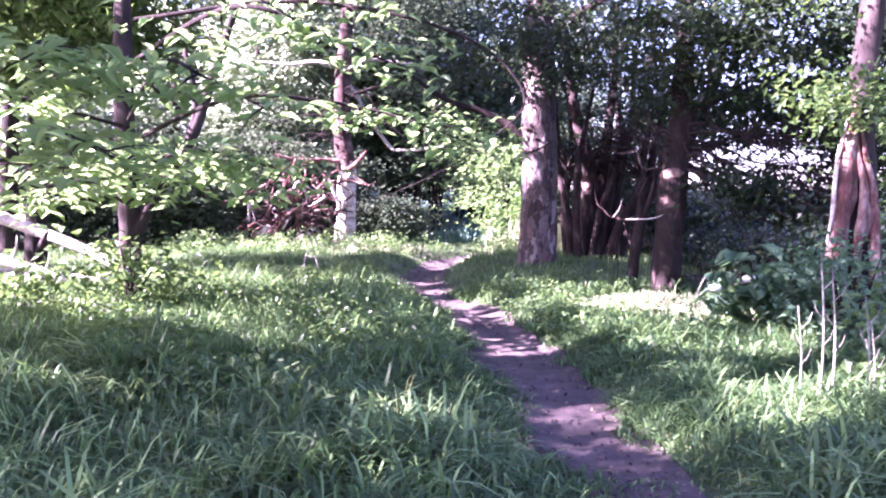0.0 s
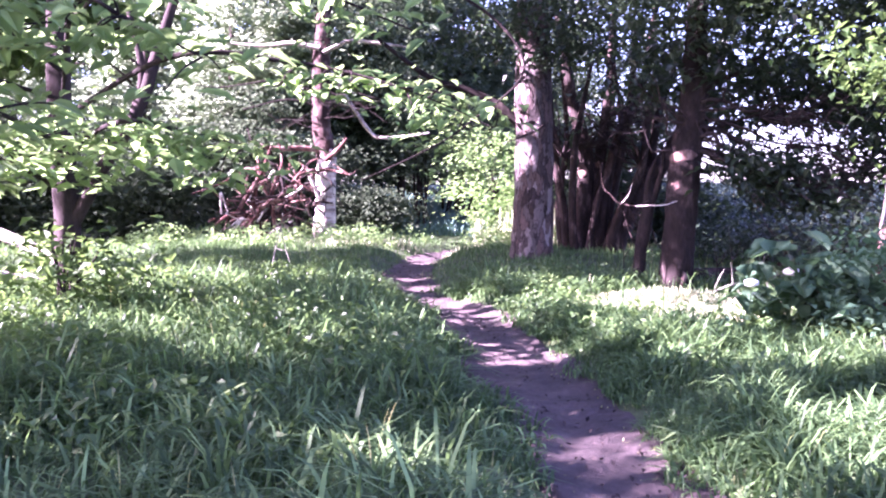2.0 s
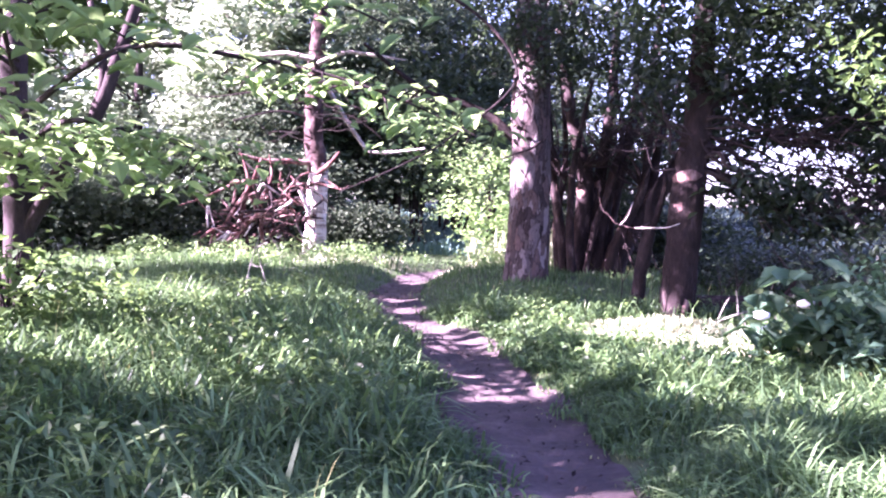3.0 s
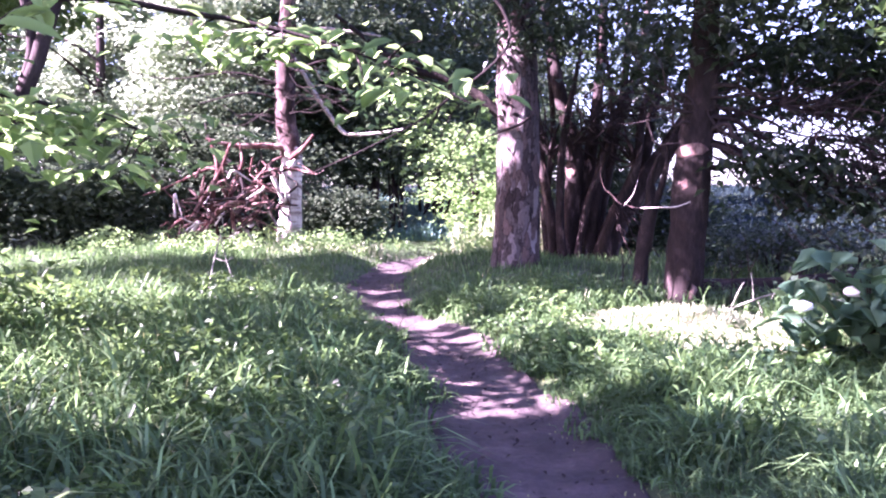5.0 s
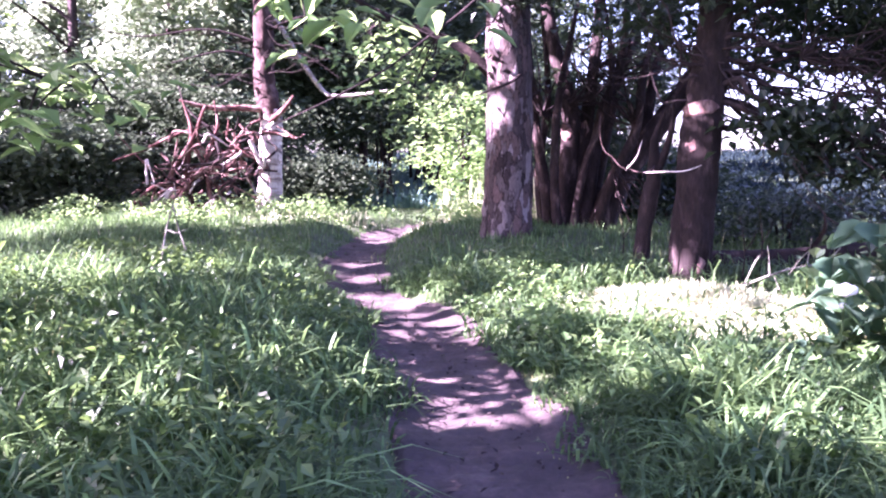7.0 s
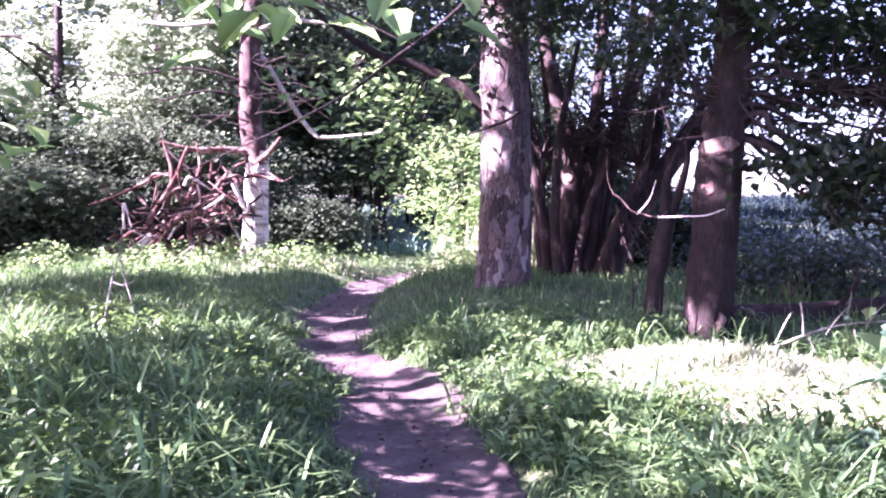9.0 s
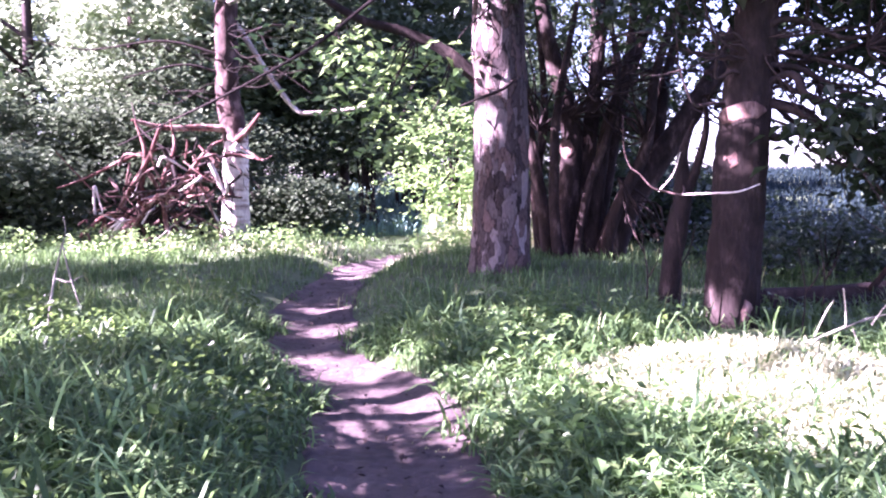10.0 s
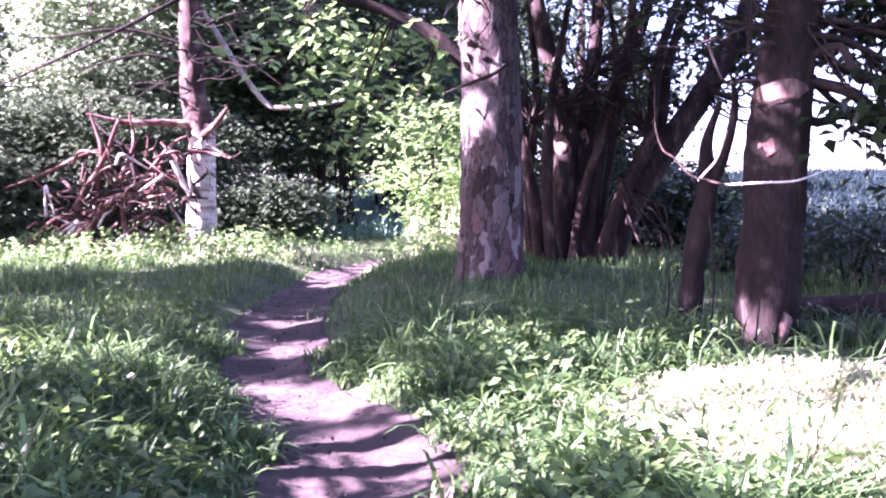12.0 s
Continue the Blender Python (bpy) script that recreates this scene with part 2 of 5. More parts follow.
def tube(points, rings, sides, rough=0.0, seed=0, flare=0.0):
    """A tapered, uneven stem through points (x, y, z, radius); flare: roots that widen the foot."""
    c = spline(points, rings)
    rng = np.random.RandomState(seed)
    off = rng.rand(3) * 50
    along = np.gradient(c[:, :3], axis=0)
    along /= np.linalg.norm(along, axis=1)[:, None] + 1e-9
    ref = np.array([0.0, 1.0, 0.0]) if abs(along[:, 1]).mean() < 0.8 else np.array([1.0, 0, 0])
    u = np.cross(along, ref)
    u /= np.linalg.norm(u, axis=1)[:, None]
    v = np.cross(along, u)
    ang = np.linspace(0, 2 * np.pi, sides, endpoint=False)
    verts = np.empty((rings, sides, 3))
    for i in range(rings):
        for j, a in enumerate(ang):
            r = max(c[i, 3], 0.002)
            if rough:
                q = Vector((math.cos(a) * 1.1, math.sin(a) * 1.1, c[i, 2] * 1.3)) * 2.2 + Vector(off)
                r *= 1 + rough * (noise.noise(q) + 0.6 * noise.noise(q * 2.7))
            if flare:
                h = max(c[i, 2] - c[0, 2], 0)
                r *= 1 + flare * math.exp(-h / 0.22) * (0.6 + 0.5 * math.sin(a * 5 + off[0]))
            verts[i, j] = c[i, :3] + r * (math.cos(a) * u[i] + math.sin(a) * v[i])
    idx = np.arange(rings * sides).reshape(rings, sides)
    nxt = np.roll(idx, -1, 1)
    faces = np.stack([idx[:-1], nxt[:-1], nxt[1:], idx[1:]], -1).reshape(-1, 4)
    flat = verts.reshape(-1, 3)
    tip = len(flat)
    flat = np.vstack([flat, c[-1, :3] + along[-1] * c[-1, 3] * 0.5])
    cap = np.stack([idx[-1], nxt[-1], np.full(sides, tip), np.full(sides, tip)], -1)
    me_faces = [tuple(int(q) for q in f) for f in faces] + [tuple(int(q) for q in f[:3]) for f in cap]
    me = bpy.data.meshes.new("stem")
    me.from_pydata([tuple(p) for p in flat], [], me_faces)
    me.polygons.foreach_set("use_smooth", np.ones(len(me.polygons), bool))
    return me


def sun_patch(parent, cx, cy, radius, z0, z1, facing, width, seed, lean=0.0, name="sun_patch", label="pale patch, sunlight painted on the stem"):
    """A pale raised lens that paints a sunlit patch on a stem: facing and width in degrees round it, an uneven rim sunk
    into the bark.
    """
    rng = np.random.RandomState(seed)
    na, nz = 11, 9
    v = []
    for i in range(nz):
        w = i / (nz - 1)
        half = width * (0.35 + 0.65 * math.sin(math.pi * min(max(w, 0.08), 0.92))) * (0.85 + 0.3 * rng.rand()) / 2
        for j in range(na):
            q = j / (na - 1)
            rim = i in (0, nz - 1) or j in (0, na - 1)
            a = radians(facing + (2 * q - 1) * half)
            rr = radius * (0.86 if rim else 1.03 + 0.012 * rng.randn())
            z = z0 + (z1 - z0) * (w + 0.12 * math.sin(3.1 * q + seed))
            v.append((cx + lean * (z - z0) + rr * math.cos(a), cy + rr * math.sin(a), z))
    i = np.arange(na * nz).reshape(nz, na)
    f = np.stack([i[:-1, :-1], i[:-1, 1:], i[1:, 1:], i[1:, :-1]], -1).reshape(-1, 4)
    return part(name, mesh_of("sun_patch", v, f, True), PALE_WOOD_AND_SUN, parent, label)


# Clear lanes in the foliage through which the sun reaches the floor and the trunks: a place and a width.
LANES = np.array([
    (1.8, 11.4, 0.3, 0.85), (2.6, 11.5, 0.3, 0.85), (1.2, 11.8, 0.3, 0.5), (3.4, 11.4, 0.3, 0.6), (2.3, 10.8, 0.3, 0.7), (2.7, 10.2, 0.3, 0.6),
    (-6.6, 21.2, 0.5, 1.0), (-5.0, 21.6, 0.5, 1.0), (-3.6, 22.0, 0.4, 0.9), (-2.4, 22.6, 0.3, 0.8), (-0.9, 23.8, 0.1, 0.9), (-1.4, 22.4, 0.1, 0.6), (-0.4, 24.8, 0.1, 0.8), (-1.65, 20.6, 0.1, 0.3), (-1.15, 21.3, 0.1, 0.55), (-0.8, 22.4, 0.1, 0.7), (-1.35, 19.9, 0.1, 0.4), (-0.7, 4.0, 0.3, 0.15), (-0.6, 5.2, 0.3, 0.2), (-0.6, 18.5, 2.9, 0.6), (-1.5, 21.6, 0.1, 0.5), (-1.5, 18.6, 0.1, 0.22), (-1.45, 16.2, 0.1, 0.22), (-1.2, 14.6, 0.1, 0.2),
    (-0.2, 25.3, 0.4, 1.1), (-0.5, 12.8, 0.1, 0.40), (-0.1, 11.7, 0.1, 0.45), (0.3, 10.8, 0.1, 0.28), 
    (-4.4, 12.2, 0.4, 0.8), (-5.6, 12.0, 0.4, 0.95), (-4.0, 11.5, 0.4, 0.5), (-2.2, 12.7, 0.4, 0.4), (-3.4, 10.8, 0.4, 0.35),
    (0.6, 17.6, 2.2, 0.35), (0.6, 17.6, 3.2, 0.45), (0.6, 17.6, 4.2, 0.4), (-4.7, 24.2, 1.5, 0.7), (-4.7, 24.2, 2.6, 0.5),
    (-5.7, 23.2, 2.2, 0.5), (-0.3, 26.5, 2.2, 1.4), (3.8, 9.5, 2.6, 0.42), (-4.4, 8.5, 2.3, 0.7), (-3.6, 6.8, 2.0, 0.35), (-1.5, 8.2, 2.5, 0.6), (-5.2, 8.0, 2.2, 1.2), (-4.6, 6.6, 2.0, 0.3), (-4.6, 7.6, 3.0, 0.35), (-3.0, 9.4, 0.3, 0.3), (-3.8, 9.6, 0.3, 0.6), (-4.7, 9.9, 0.3, 0.75), (-2.8, 10.4, 0.3, 0.3), (-5.4, 10.5, 0.3, 0.8), (-2.2, 9.2, 2.9, 0.4),
    (1.8, 8.0, 0.3, 0.4), (2.6, 7.6, 0.3, 0.3), (1.6, 6.9, 0.3, 0.3), (2.4, 8.6, 0.3, 0.35), (3.1, 8.2, 0.3, 0.25), (1.5, 9.0, 0.3, 0.4), (1.9, 5.6, 0.3, 0.35),
    (0.3, 25.3, 0.9, 1.0), (0.9, 25.3, 0.9, 0.8), (0.1, 27.2, 2.4, 1.2), (-9.5, 30, 5.5, 2.0), (-13, 31, 7.5, 2.2), (-8.5, 29, 7.5, 1.8), (-17, 29, 7.5, 2.2), (1.3, 9.6, 0.3, 0.35),
    (1.9, 12.5, 0.3, 0.6), (2.3, 12.2, 0.3, 0.9), (0.5, 8.9, 0.05, 0.28), (0.4, 9.5, 0.05, 0.2), (2.7, 11.8, 0.3, 0.6), (3.3, 11.6, 0.3, 0.6), (2.7, 12.4, 0.3, 0.6), (3.3, 12.2, 0.3, 0.5),
    (-12.5, 30.0, 5.5, 2.2), (-16.0, 28.5, 5.0, 2.2), (-20.0, 27.0, 5.0, 2.4), (-3.2, 24.5, 3.2, 0.35), (-4.1, 24.4, 4.2, 0.25),
    (2.3, 6.2, 0.4, 0.5), (-2.4, 8.0, 0.4, 0.2), (1.0, 11.0, 0.3, 0.3), (1.5, 10.2, 0.4, 0.35), (0.4, 13.6, 0.3, 0.35), (1.0, 13.2, 0.4, 0.32), (1.7, 13.0, 0.4, 0.32), (2.4, 13.0, 0.4, 0.28), (1.1, 12.5, 0.4, 0.3), (2.7, 14.05, 2.12, 0.16), (2.7, 14.05, 1.68, 0.13), (2.7, 14.05, 0.25, 0.22),
    (1.40, 20.1, 2.1, 0.2), (1.95, 20.05, 2.1, 0.2), (2.3, 20.2, 2.15, 0.2), (1.9, 20.1, 3.2, 0.25), (2.85, 20.4, 3.5, 0.25)])


def open_to_sun(p, rng, keep=0.012):
    """Which of the places p stay: those that shade none of the clear lanes."""
    stay = np.ones(len(p), bool)
    for x, y, z, r in LANES:
        d = p - (x, y, z)
        t = d @ SUN
        off = np.linalg.norm(d - t[:, None] * SUN, axis=1)
        stay &= ~((t > 1.3) & (off < r * (0.92 + 0.3 * rng.rand(len(p)))))
    return stay | (rng.rand(len(p)) < keep)


def leaf_mesh(p, size, rng, droop=0.35, flat=0.7, wide=0.62, tilt=0.5):
    """Leaves at the places p: each a blade folded along its midrib."""
    n = len(p)
    a = rng.rand(n) * 2 * np.pi
    d = np.stack([np.cos(a), np.sin(a), -droop + tilt * rng.randn(n)], 1)
    d /= np.linalg.norm(d, axis=1)[:, None]
    up = np.stack([rng.randn(n) * (1 - flat), rng.randn(n) * (1 - flat), np.ones(n)], 1)
    s = np.cross(d, up)
    s /= np.linalg.norm(s, axis=1)[:, None] + 1e-9
    nrm = np.cross(s, d)
    L = size * (0.6 + 0.8 * rng.rand(n))[:, None]
    W = L * wide * 0.5
    fold = nrm * L * 0.10
    v = np.stack([p, p + d * L * 0.42 + s * W + fold, p + d * L - nrm * L * 0.12, p + d * L * 0.42 - s * W + fold], 1).reshape(-1, 3)
    k = np.arange(n)[:, None] * 4
    f = np.concatenate([k + [0, 1, 2], k + [0, 2, 3]], 1).reshape(-1, 3)
    return mesh_of("leaves", v, f)


def broad_leaf_mesh(p, size, rng, droop=0.35, flat=0.7, wide=0.8, tilt=0.45):
    """Broad leaves seen from near: rounded outline, curved midrib, both halves folded up."""
    n = len(p)
    a = rng.rand(n) * 2 * np.pi
    d = np.stack([np.cos(a), np.sin(a), -droop + tilt * rng.randn(n)], 1)
    d /= np.linalg.norm(d, axis=1)[:, None]
    up = np.stack([rng.randn(n) * (1 - flat), rng.randn(n) * (1 - flat), np.ones(n)], 1)
    sd = np.cross(d, up)
    sd /= np.linalg.norm(sd, axis=1)[:, None] + 1e-9
    nrm = np.cross(sd, d)
    L = (size * (0.55 + 0.75 * rng.rand(n)))[:, None]
    curl = (0.10 + 0.22 * rng.rand(n))[:, None]
    rib = [p + d * L * u - nrm * L * curl * u * u for u in (0.0, 0.14, 0.42, 0.74, 1.0)]
    v = list(rib)
    for sg in (-1, 1):
        for k, w in ((1, 0.36), (2, 0.5), (3, 0.30)):
            v.append(rib[k] + sg * sd * L * wide * w + nrm * L * w * (0.16 + 0.2 * rng.rand(n))[:, None])
    v = np.stack(v, 1).reshape(-1, 3)
    k = np.arange(n)[:, None] * 11
    tri = []
    for o in (5, 8):
        tri += [(0, 1, o), (1, 2, o + 1), (1, o + 1, o), (2, 3, o + 2), (2, o + 2, o + 1), (3, 4, o + 2)]
    f = np.concatenate([k + list(q) for q in tri], 1).reshape(-1, 3)
    return mesh_of("leaves", v, f, True)


def clumps(rng, centre, radii, count, per, spread=(0.29, 0.29, 0.13), shell=0.35):
    """Places of leaves, in clumps scattered through an ellipsoid, thicker towards its skin."""
    d = rng.randn(count, 3)
    d /= np.linalg.norm(d, axis=1)[:, None]
    r = (shell + (1 - shell) * rng.rand(count)) ** 0.6
    c = np.array(centre) + d * r[:, None] * np.array(radii) * (0.85 + 0.3 * rng.rand(count))[:, None]
    k = rng.poisson(per, count)
    who = np.repeat(np.arange(count), k)
    scale = (0.6 + 0.8 * rng.rand(count))[who][:, None]
    return c[who] + rng.randn(len(who), 3) * np.array(spread) * scale


def above_land(p, gap=0.05):
    return p[p[:, 2] > land(p[:, 0], p[:, 1]) + gap]


def crown(parent, blobs, size, material, seed, label="", name="crown", lanes=True, shape=leaf_mesh, spread=(0.29, 0.29, 0.13), **kw):
    """A crown of many leaves: blobs of (centre, radii, clumps, leaves per clump)."""
    rng = np.random.RandomState(seed)
    p = np.vstack([clumps(rng, c, r, n, k, spread) for c, r, n, k in blobs])
    p = above_land(p)
    if lanes:
        p = p[open_to_sun(p, rng)]
    return part(name, shape(p, size, rng, **kw), material, parent, label)


def foot(x, y):
    return float(land(x, y))


def twigs(parent, start, reach, count, seed, material, radius=0.02, spread=0.5, lift=0.1, name="branch"):
    """Side branches that leave a place and wander outwards."""
    rng = np.random.RandomState(seed)
    for k in range(count):
        a = np.array(start, float)
        v = np.array(reach, float) * (0.7 + 0.6 * rng.rand())
        pts = []
        for q in range(5):
            pts.append((*a, radius * (1 - q / 5.5)))
            a = a + v / 4 + rng.randn(3) * spread * np.linalg.norm(v) / 8 + np.array((0, 0, lift * (q - 2) * 0.1))
        part(name, tube(pts, 14, 7, 0.12, seed * 31 + k), material, parent)


# ---- ground and path ----
def ground_sheet():
    xs = np.concatenate([-np.geomspace(420, 14.5, 26), np.arange(-14, 12.01, 0.2), np.geomspace(12.5, 420, 28)])
    ys = np.concatenate([-np.geomspace(300, 4.5, 20), np.arange(-4, 32.01, 0.2), np.geomspace(32.6, 600, 40)])
    X, Y = np.meshgrid(xs, ys)
    Z = land(X, Y)
    Z = Z - 0.06 * (1 - smooth(0.38, 0.62, np.abs(X - bend(Y)))) * (Y < 30)
    v = np.stack([X, Y, Z], -1).reshape(-1, 3)
    i = np.arange(len(v)).reshape(len(ys), len(xs))
    f = np.stack([i[:-1, :-1], i[:-1, 1:], i[1:, 1:], i[1:, :-1]], -1).reshape(-1, 4)
    return part("ground", mesh_of("ground", v, f, True), SOIL)


tagged(ground_sheet(), "green meadow soil under long grass, climbing to a far slope", "ground", kind="structure")


def path_strip():
    ys = np.concatenate([np.arange(-6, 3, 0.08), np.arange(3, 16, 0.03), np.arange(16, 29.5, 0.07)])
    us = np.linspace(-1, 1, 35)
    rng = np.random.RandomState(4)
    rows = []
    for y in ys:
        wl = 0.50 + 0.07 * noise.noise(Vector((3.1, y * 1.3, 0))) + 0.03 * noise.noise(Vector((9.1, y * 5, 0)))
        wr = 0.50 + 0.09 * noise.noise(Vector((7.7, y * 1.1, 0))) + 0.03 * noise.noise(Vector((1.1, y * 5, 0)))
        wr += float(worn(99.0, y))
        wl += float(worn(-99.0, y))
        x = bend(y) + np.where(us < 0, us * wl, us * wr)
        z = land(x, np.full_like(x, y)) - 0.02 * (1 - us ** 2) + 0.006 - 0.07 * smooth(0.86, 1.0, np.abs(us))
        z = z + np.array([0.026 * noise.noise(Vector((q * 3, y * 3.5, 2))) + 0.022 * noise.noise(Vector((q * 6, y * 10, 5))) + 0.010 * noise.noise(Vector((q * 17, y * 19, 8))) for q in x])
        rows.append(np.stack([x, np.full_like(x, y), z], -1))
    v = np.array(rows).reshape(-1, 3)
    i = np.arange(len(v)).reshape(len(ys), len(us))
    f = np.stack([i[:-1, :-1], i[:-1, 1:], i[1:, 1:], i[1:, :-1]], -1).reshape(-1, 4)
    return part("path", mesh_of("path", v, f, True), EARTH)


tagged(path_strip(), "narrow trodden footpath of bare mauve-brown earth winding through grass", "footpath", kind="structure")

# ---- grass ----
def within(x, y, discs):
    return np.any([((x - a) / u) ** 2 + ((y - b) / v) ** 2 < 1 for a, b, u, v in discs], axis=0)


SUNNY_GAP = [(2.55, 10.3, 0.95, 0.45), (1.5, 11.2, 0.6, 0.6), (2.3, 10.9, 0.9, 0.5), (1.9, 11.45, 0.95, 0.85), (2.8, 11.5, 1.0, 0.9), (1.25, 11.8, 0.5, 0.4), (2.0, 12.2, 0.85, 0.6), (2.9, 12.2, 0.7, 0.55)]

TREE_FOOT = [(2.75, 13.3, 0.8, 0.85)]


def blades(n, xr, yr, high, width, rng, near_path=0.40, cut=None, lean=0.5, in_gap=False, tuft_of=0):
    x = xr[0] + (xr[1] - xr[0]) * rng.rand(n)
    y = yr[0] + (yr[1] - yr[0]) * rng.rand(n)
    turn = rng.rand(n) * 2 * np.pi
    if tuft_of:
        who = rng.randint(n // tuft_of, size=n)
        far = 0.02 + 0.06 * rng.rand(n)
        x, y = x[who] + np.cos(turn) * far, y[who] + np.sin(turn) * far
        turn = turn + 0.35 * rng.randn(n)
    d = np.abs(x - bend(y)) + 0.10 * np.sin(y * 2.3 + np.sign(x - bend(y))) + 0.06 * np.sin(y * 7.1)
    d = d - worn(x, y)
    ok = d > near_path + 0.16 * rng.rand(n) ** 2 - 0.04
    tuft = np.sin(x * 3.1 + 1.3 * np.sin(y * 2.2)) * np.sin(y * 2.7 + 1.1 * np.sin(x * 1.9))
    ok &= rng.rand(n) < 0.68 + 0.32 * tuft
    if cut is not None:
        ok &= cut(x, y)
    if not in_gap:
        ok &= ~within(x, y, TREE_FOOT) | (rng.rand(n) < 0.12)
        ok &= ~within(x, y, SUNNY_GAP) | (rng.rand(n) < 0.12)
    x, y, d, tuft, a = x[ok], y[ok], d[ok], tuft[ok], turn[ok]
    n = len(x)
    h = high * (0.32 + 0.9 * rng.rand(n) ** 1.3) * (0.45 + 0.55 * smooth(near_path, near_path + 0.7, d)) * (0.9 + 0.25 * tuft)
    out = np.stack([np.cos(a), np.sin(a)], 1)
    bow = np.minimum(lean * (0.28 + 0.85 * rng.rand(n)), 1.45)
    s = np.stack([-out[:, 1], out[:, 0]], 1) * (width * (0.6 + 0.8 * rng.rand(n)))[:, None]
    z = land(x, y) - 0.02
    base = np.stack([x, y, z], 1)

    def along(u):
        c = base.copy()
        c[:, :2] += out * (h * bow * 0.85 * u * u)[:, None]
        c[:, 2] += h * (u - 0.58 * bow * u ** 3)
        return c

    v = []
    for u, w in ((0.0, 0.8), (0.45, 1.0), (0.78, 0.72)):
        for sg in (-0.5, 0.5):
            q = along(u)
            q[:, :2] += s * w * sg
            v.append(q)
    v.append(along(1.0))
    v = np.stack(v, 1).reshape(-1, 3)
    k = np.arange(n)[:, None] * 7
    f = np.concatenate([k + [0, 1, 3], k + [0, 3, 2], k + [2, 3, 5], k + [2, 5, 4], k + [4, 5, 6]], 1).reshape(-1, 3)
    return mesh_of("grass", v, f)


def lawn(label, *args, material=GRASS, **kw):
    return tagged(part("grass", blades(*args, **kw), material), label, "grass", kind="stuff")


G = np.random.RandomState(11)
lawn("long green grass leaning over the path edge", 62000, (-4.5, 4.5), (2.2, 9.0), 0.40, 0.016, G, lean=1.25)
lawn("long green grass beside the footpath", 60000, (-5.5, 5.0), (9.0, 14.6), 0.40, 0.016, G, lean=1.25)
lawn("short shaded grass round the tree feet", 60000, (-8.5, 6.5), (14.6, 26.0), 0.22, 0.013, G, lean=0.7)
lawn("rough grass of the outer meadow", 36000, (-12, -4.5), (3, 22), 0.38, 0.014, G, lean=1.1)
lawn("rough grass under the shrubs", 20000, (4.5, 12), (5, 24), 0.40, 0.014, G)
lawn("tall meadow herbage on the far slope, shade painted dark blue", 100000, (-22, 34), (26, 62), 0.6, 0.056, G, lean=1.0, near_path=0.9, material=FIELD,
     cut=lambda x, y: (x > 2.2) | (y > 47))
# Paler blue blades paint the hazy field seen through the opening.
lawn("far field in the opening behind the bend, haze painted pale blue", 14000, (-10, 2.2), (28, 47), 0.7, 0.05, G, lean=0.7, near_path=0.9, material=FIELD_HAZY)
lawn("broad arching grass blades in tufts", 42000, (-4.5, 4.5), (2.6, 14.6), 0.52, 0.020, G, lean=1.3, tuft_of=16,
     cut=lambda x, y: np.sin(x * 2.3 + 4 + np.sin(y * 1.1)) * np.sin(y * 1.7) > 0.0)
lawn("fine long grass bowed over on the sunny verge", 26000, (0.7, 4.4), (5.5, 11.0), 0.44, 0.012, G, lean=1.35, tuft_of=26)
# Lighter copy of the tufts: sunlit blades are painted by colour.
lawn("broad grass tufts, sunlight painted as pale blades", 5200, (-4.5, 4.5), (3.0, 14.6), 0.52, 0.020, G, lean=1.3, tuft_of=18, material=GRASS_SUNLIT,
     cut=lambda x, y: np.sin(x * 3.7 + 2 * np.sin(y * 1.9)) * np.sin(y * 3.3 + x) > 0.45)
lawn("dry straw-coloured grass stalks among the green", 1500, (-5, 5), (3.0, 24.0), 0.45, 0.007, G, material=GRASS_PALE, lean=0.6)


# Pale blades put the glare of the sunny gap into the colour.
lawn("grass in a sunny gap, its glare painted as pale blades", 42000, (0.7, 3.9), (9.8, 12.9), 0.22, 0.020, G, lean=1.0, material=STRAW_AND_GLARE,
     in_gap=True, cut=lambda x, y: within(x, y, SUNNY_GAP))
lawn("pale dry grass at the edge of the trodden earth", 7000, (-1.2, 1.6), (8, 14), 0.12, 0.012, G, lean=0.9, material=STRAW_AND_GLARE, near_path=0.40,
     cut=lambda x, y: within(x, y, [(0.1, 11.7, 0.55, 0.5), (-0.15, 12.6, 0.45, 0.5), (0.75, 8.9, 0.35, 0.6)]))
# The bright strip under the pale tree is painted with the same pale blades.
lawn("grass at the wood's edge, sunlight painted as pale blades", 9000, (-8, 0.6), (20.3, 25.6), 0.34, 0.02, G, lean=0.8, material=STRAW_AND_GLARE,
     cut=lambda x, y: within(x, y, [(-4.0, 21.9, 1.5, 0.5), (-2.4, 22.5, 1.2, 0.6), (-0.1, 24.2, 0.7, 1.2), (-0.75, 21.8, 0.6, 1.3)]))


lawn("short trampled dry grass on the footpath", 5200, (-0.6, 1.6), (2.4, 12.5), 0.075, 0.008, G, lean=1.4, material=GRASS_PALE, near_path=0.24,
     cut=lambda x, y: np.abs(x - bend(y)) < 0.75)
lawn("sparse grass grown over the footpath", 5200, (-0.5, 1.3), (2.2, 4.6), 0.13, 0.010, G, lean=1.2, near_path=-0.2,
     cut=lambda x, y: np.abs(x - bend(y)) < 0.3 + 0.5 * smooth(4.4, 2.6, y))
lawn("tall pale dry reeds by the far bend", 2600, (-0.5, 1.9), (24.2, 26.2), 1.6, 0.022, G, lean=0.25, material=STRAW_AND_GLARE, near_path=0.55, in_gap=True)

lawn("rough grass where the walk begins", 26000, (-6, 6), (-5, 2.2), 0.38, 0.015, np.random.RandomState(12), lean=1.2)


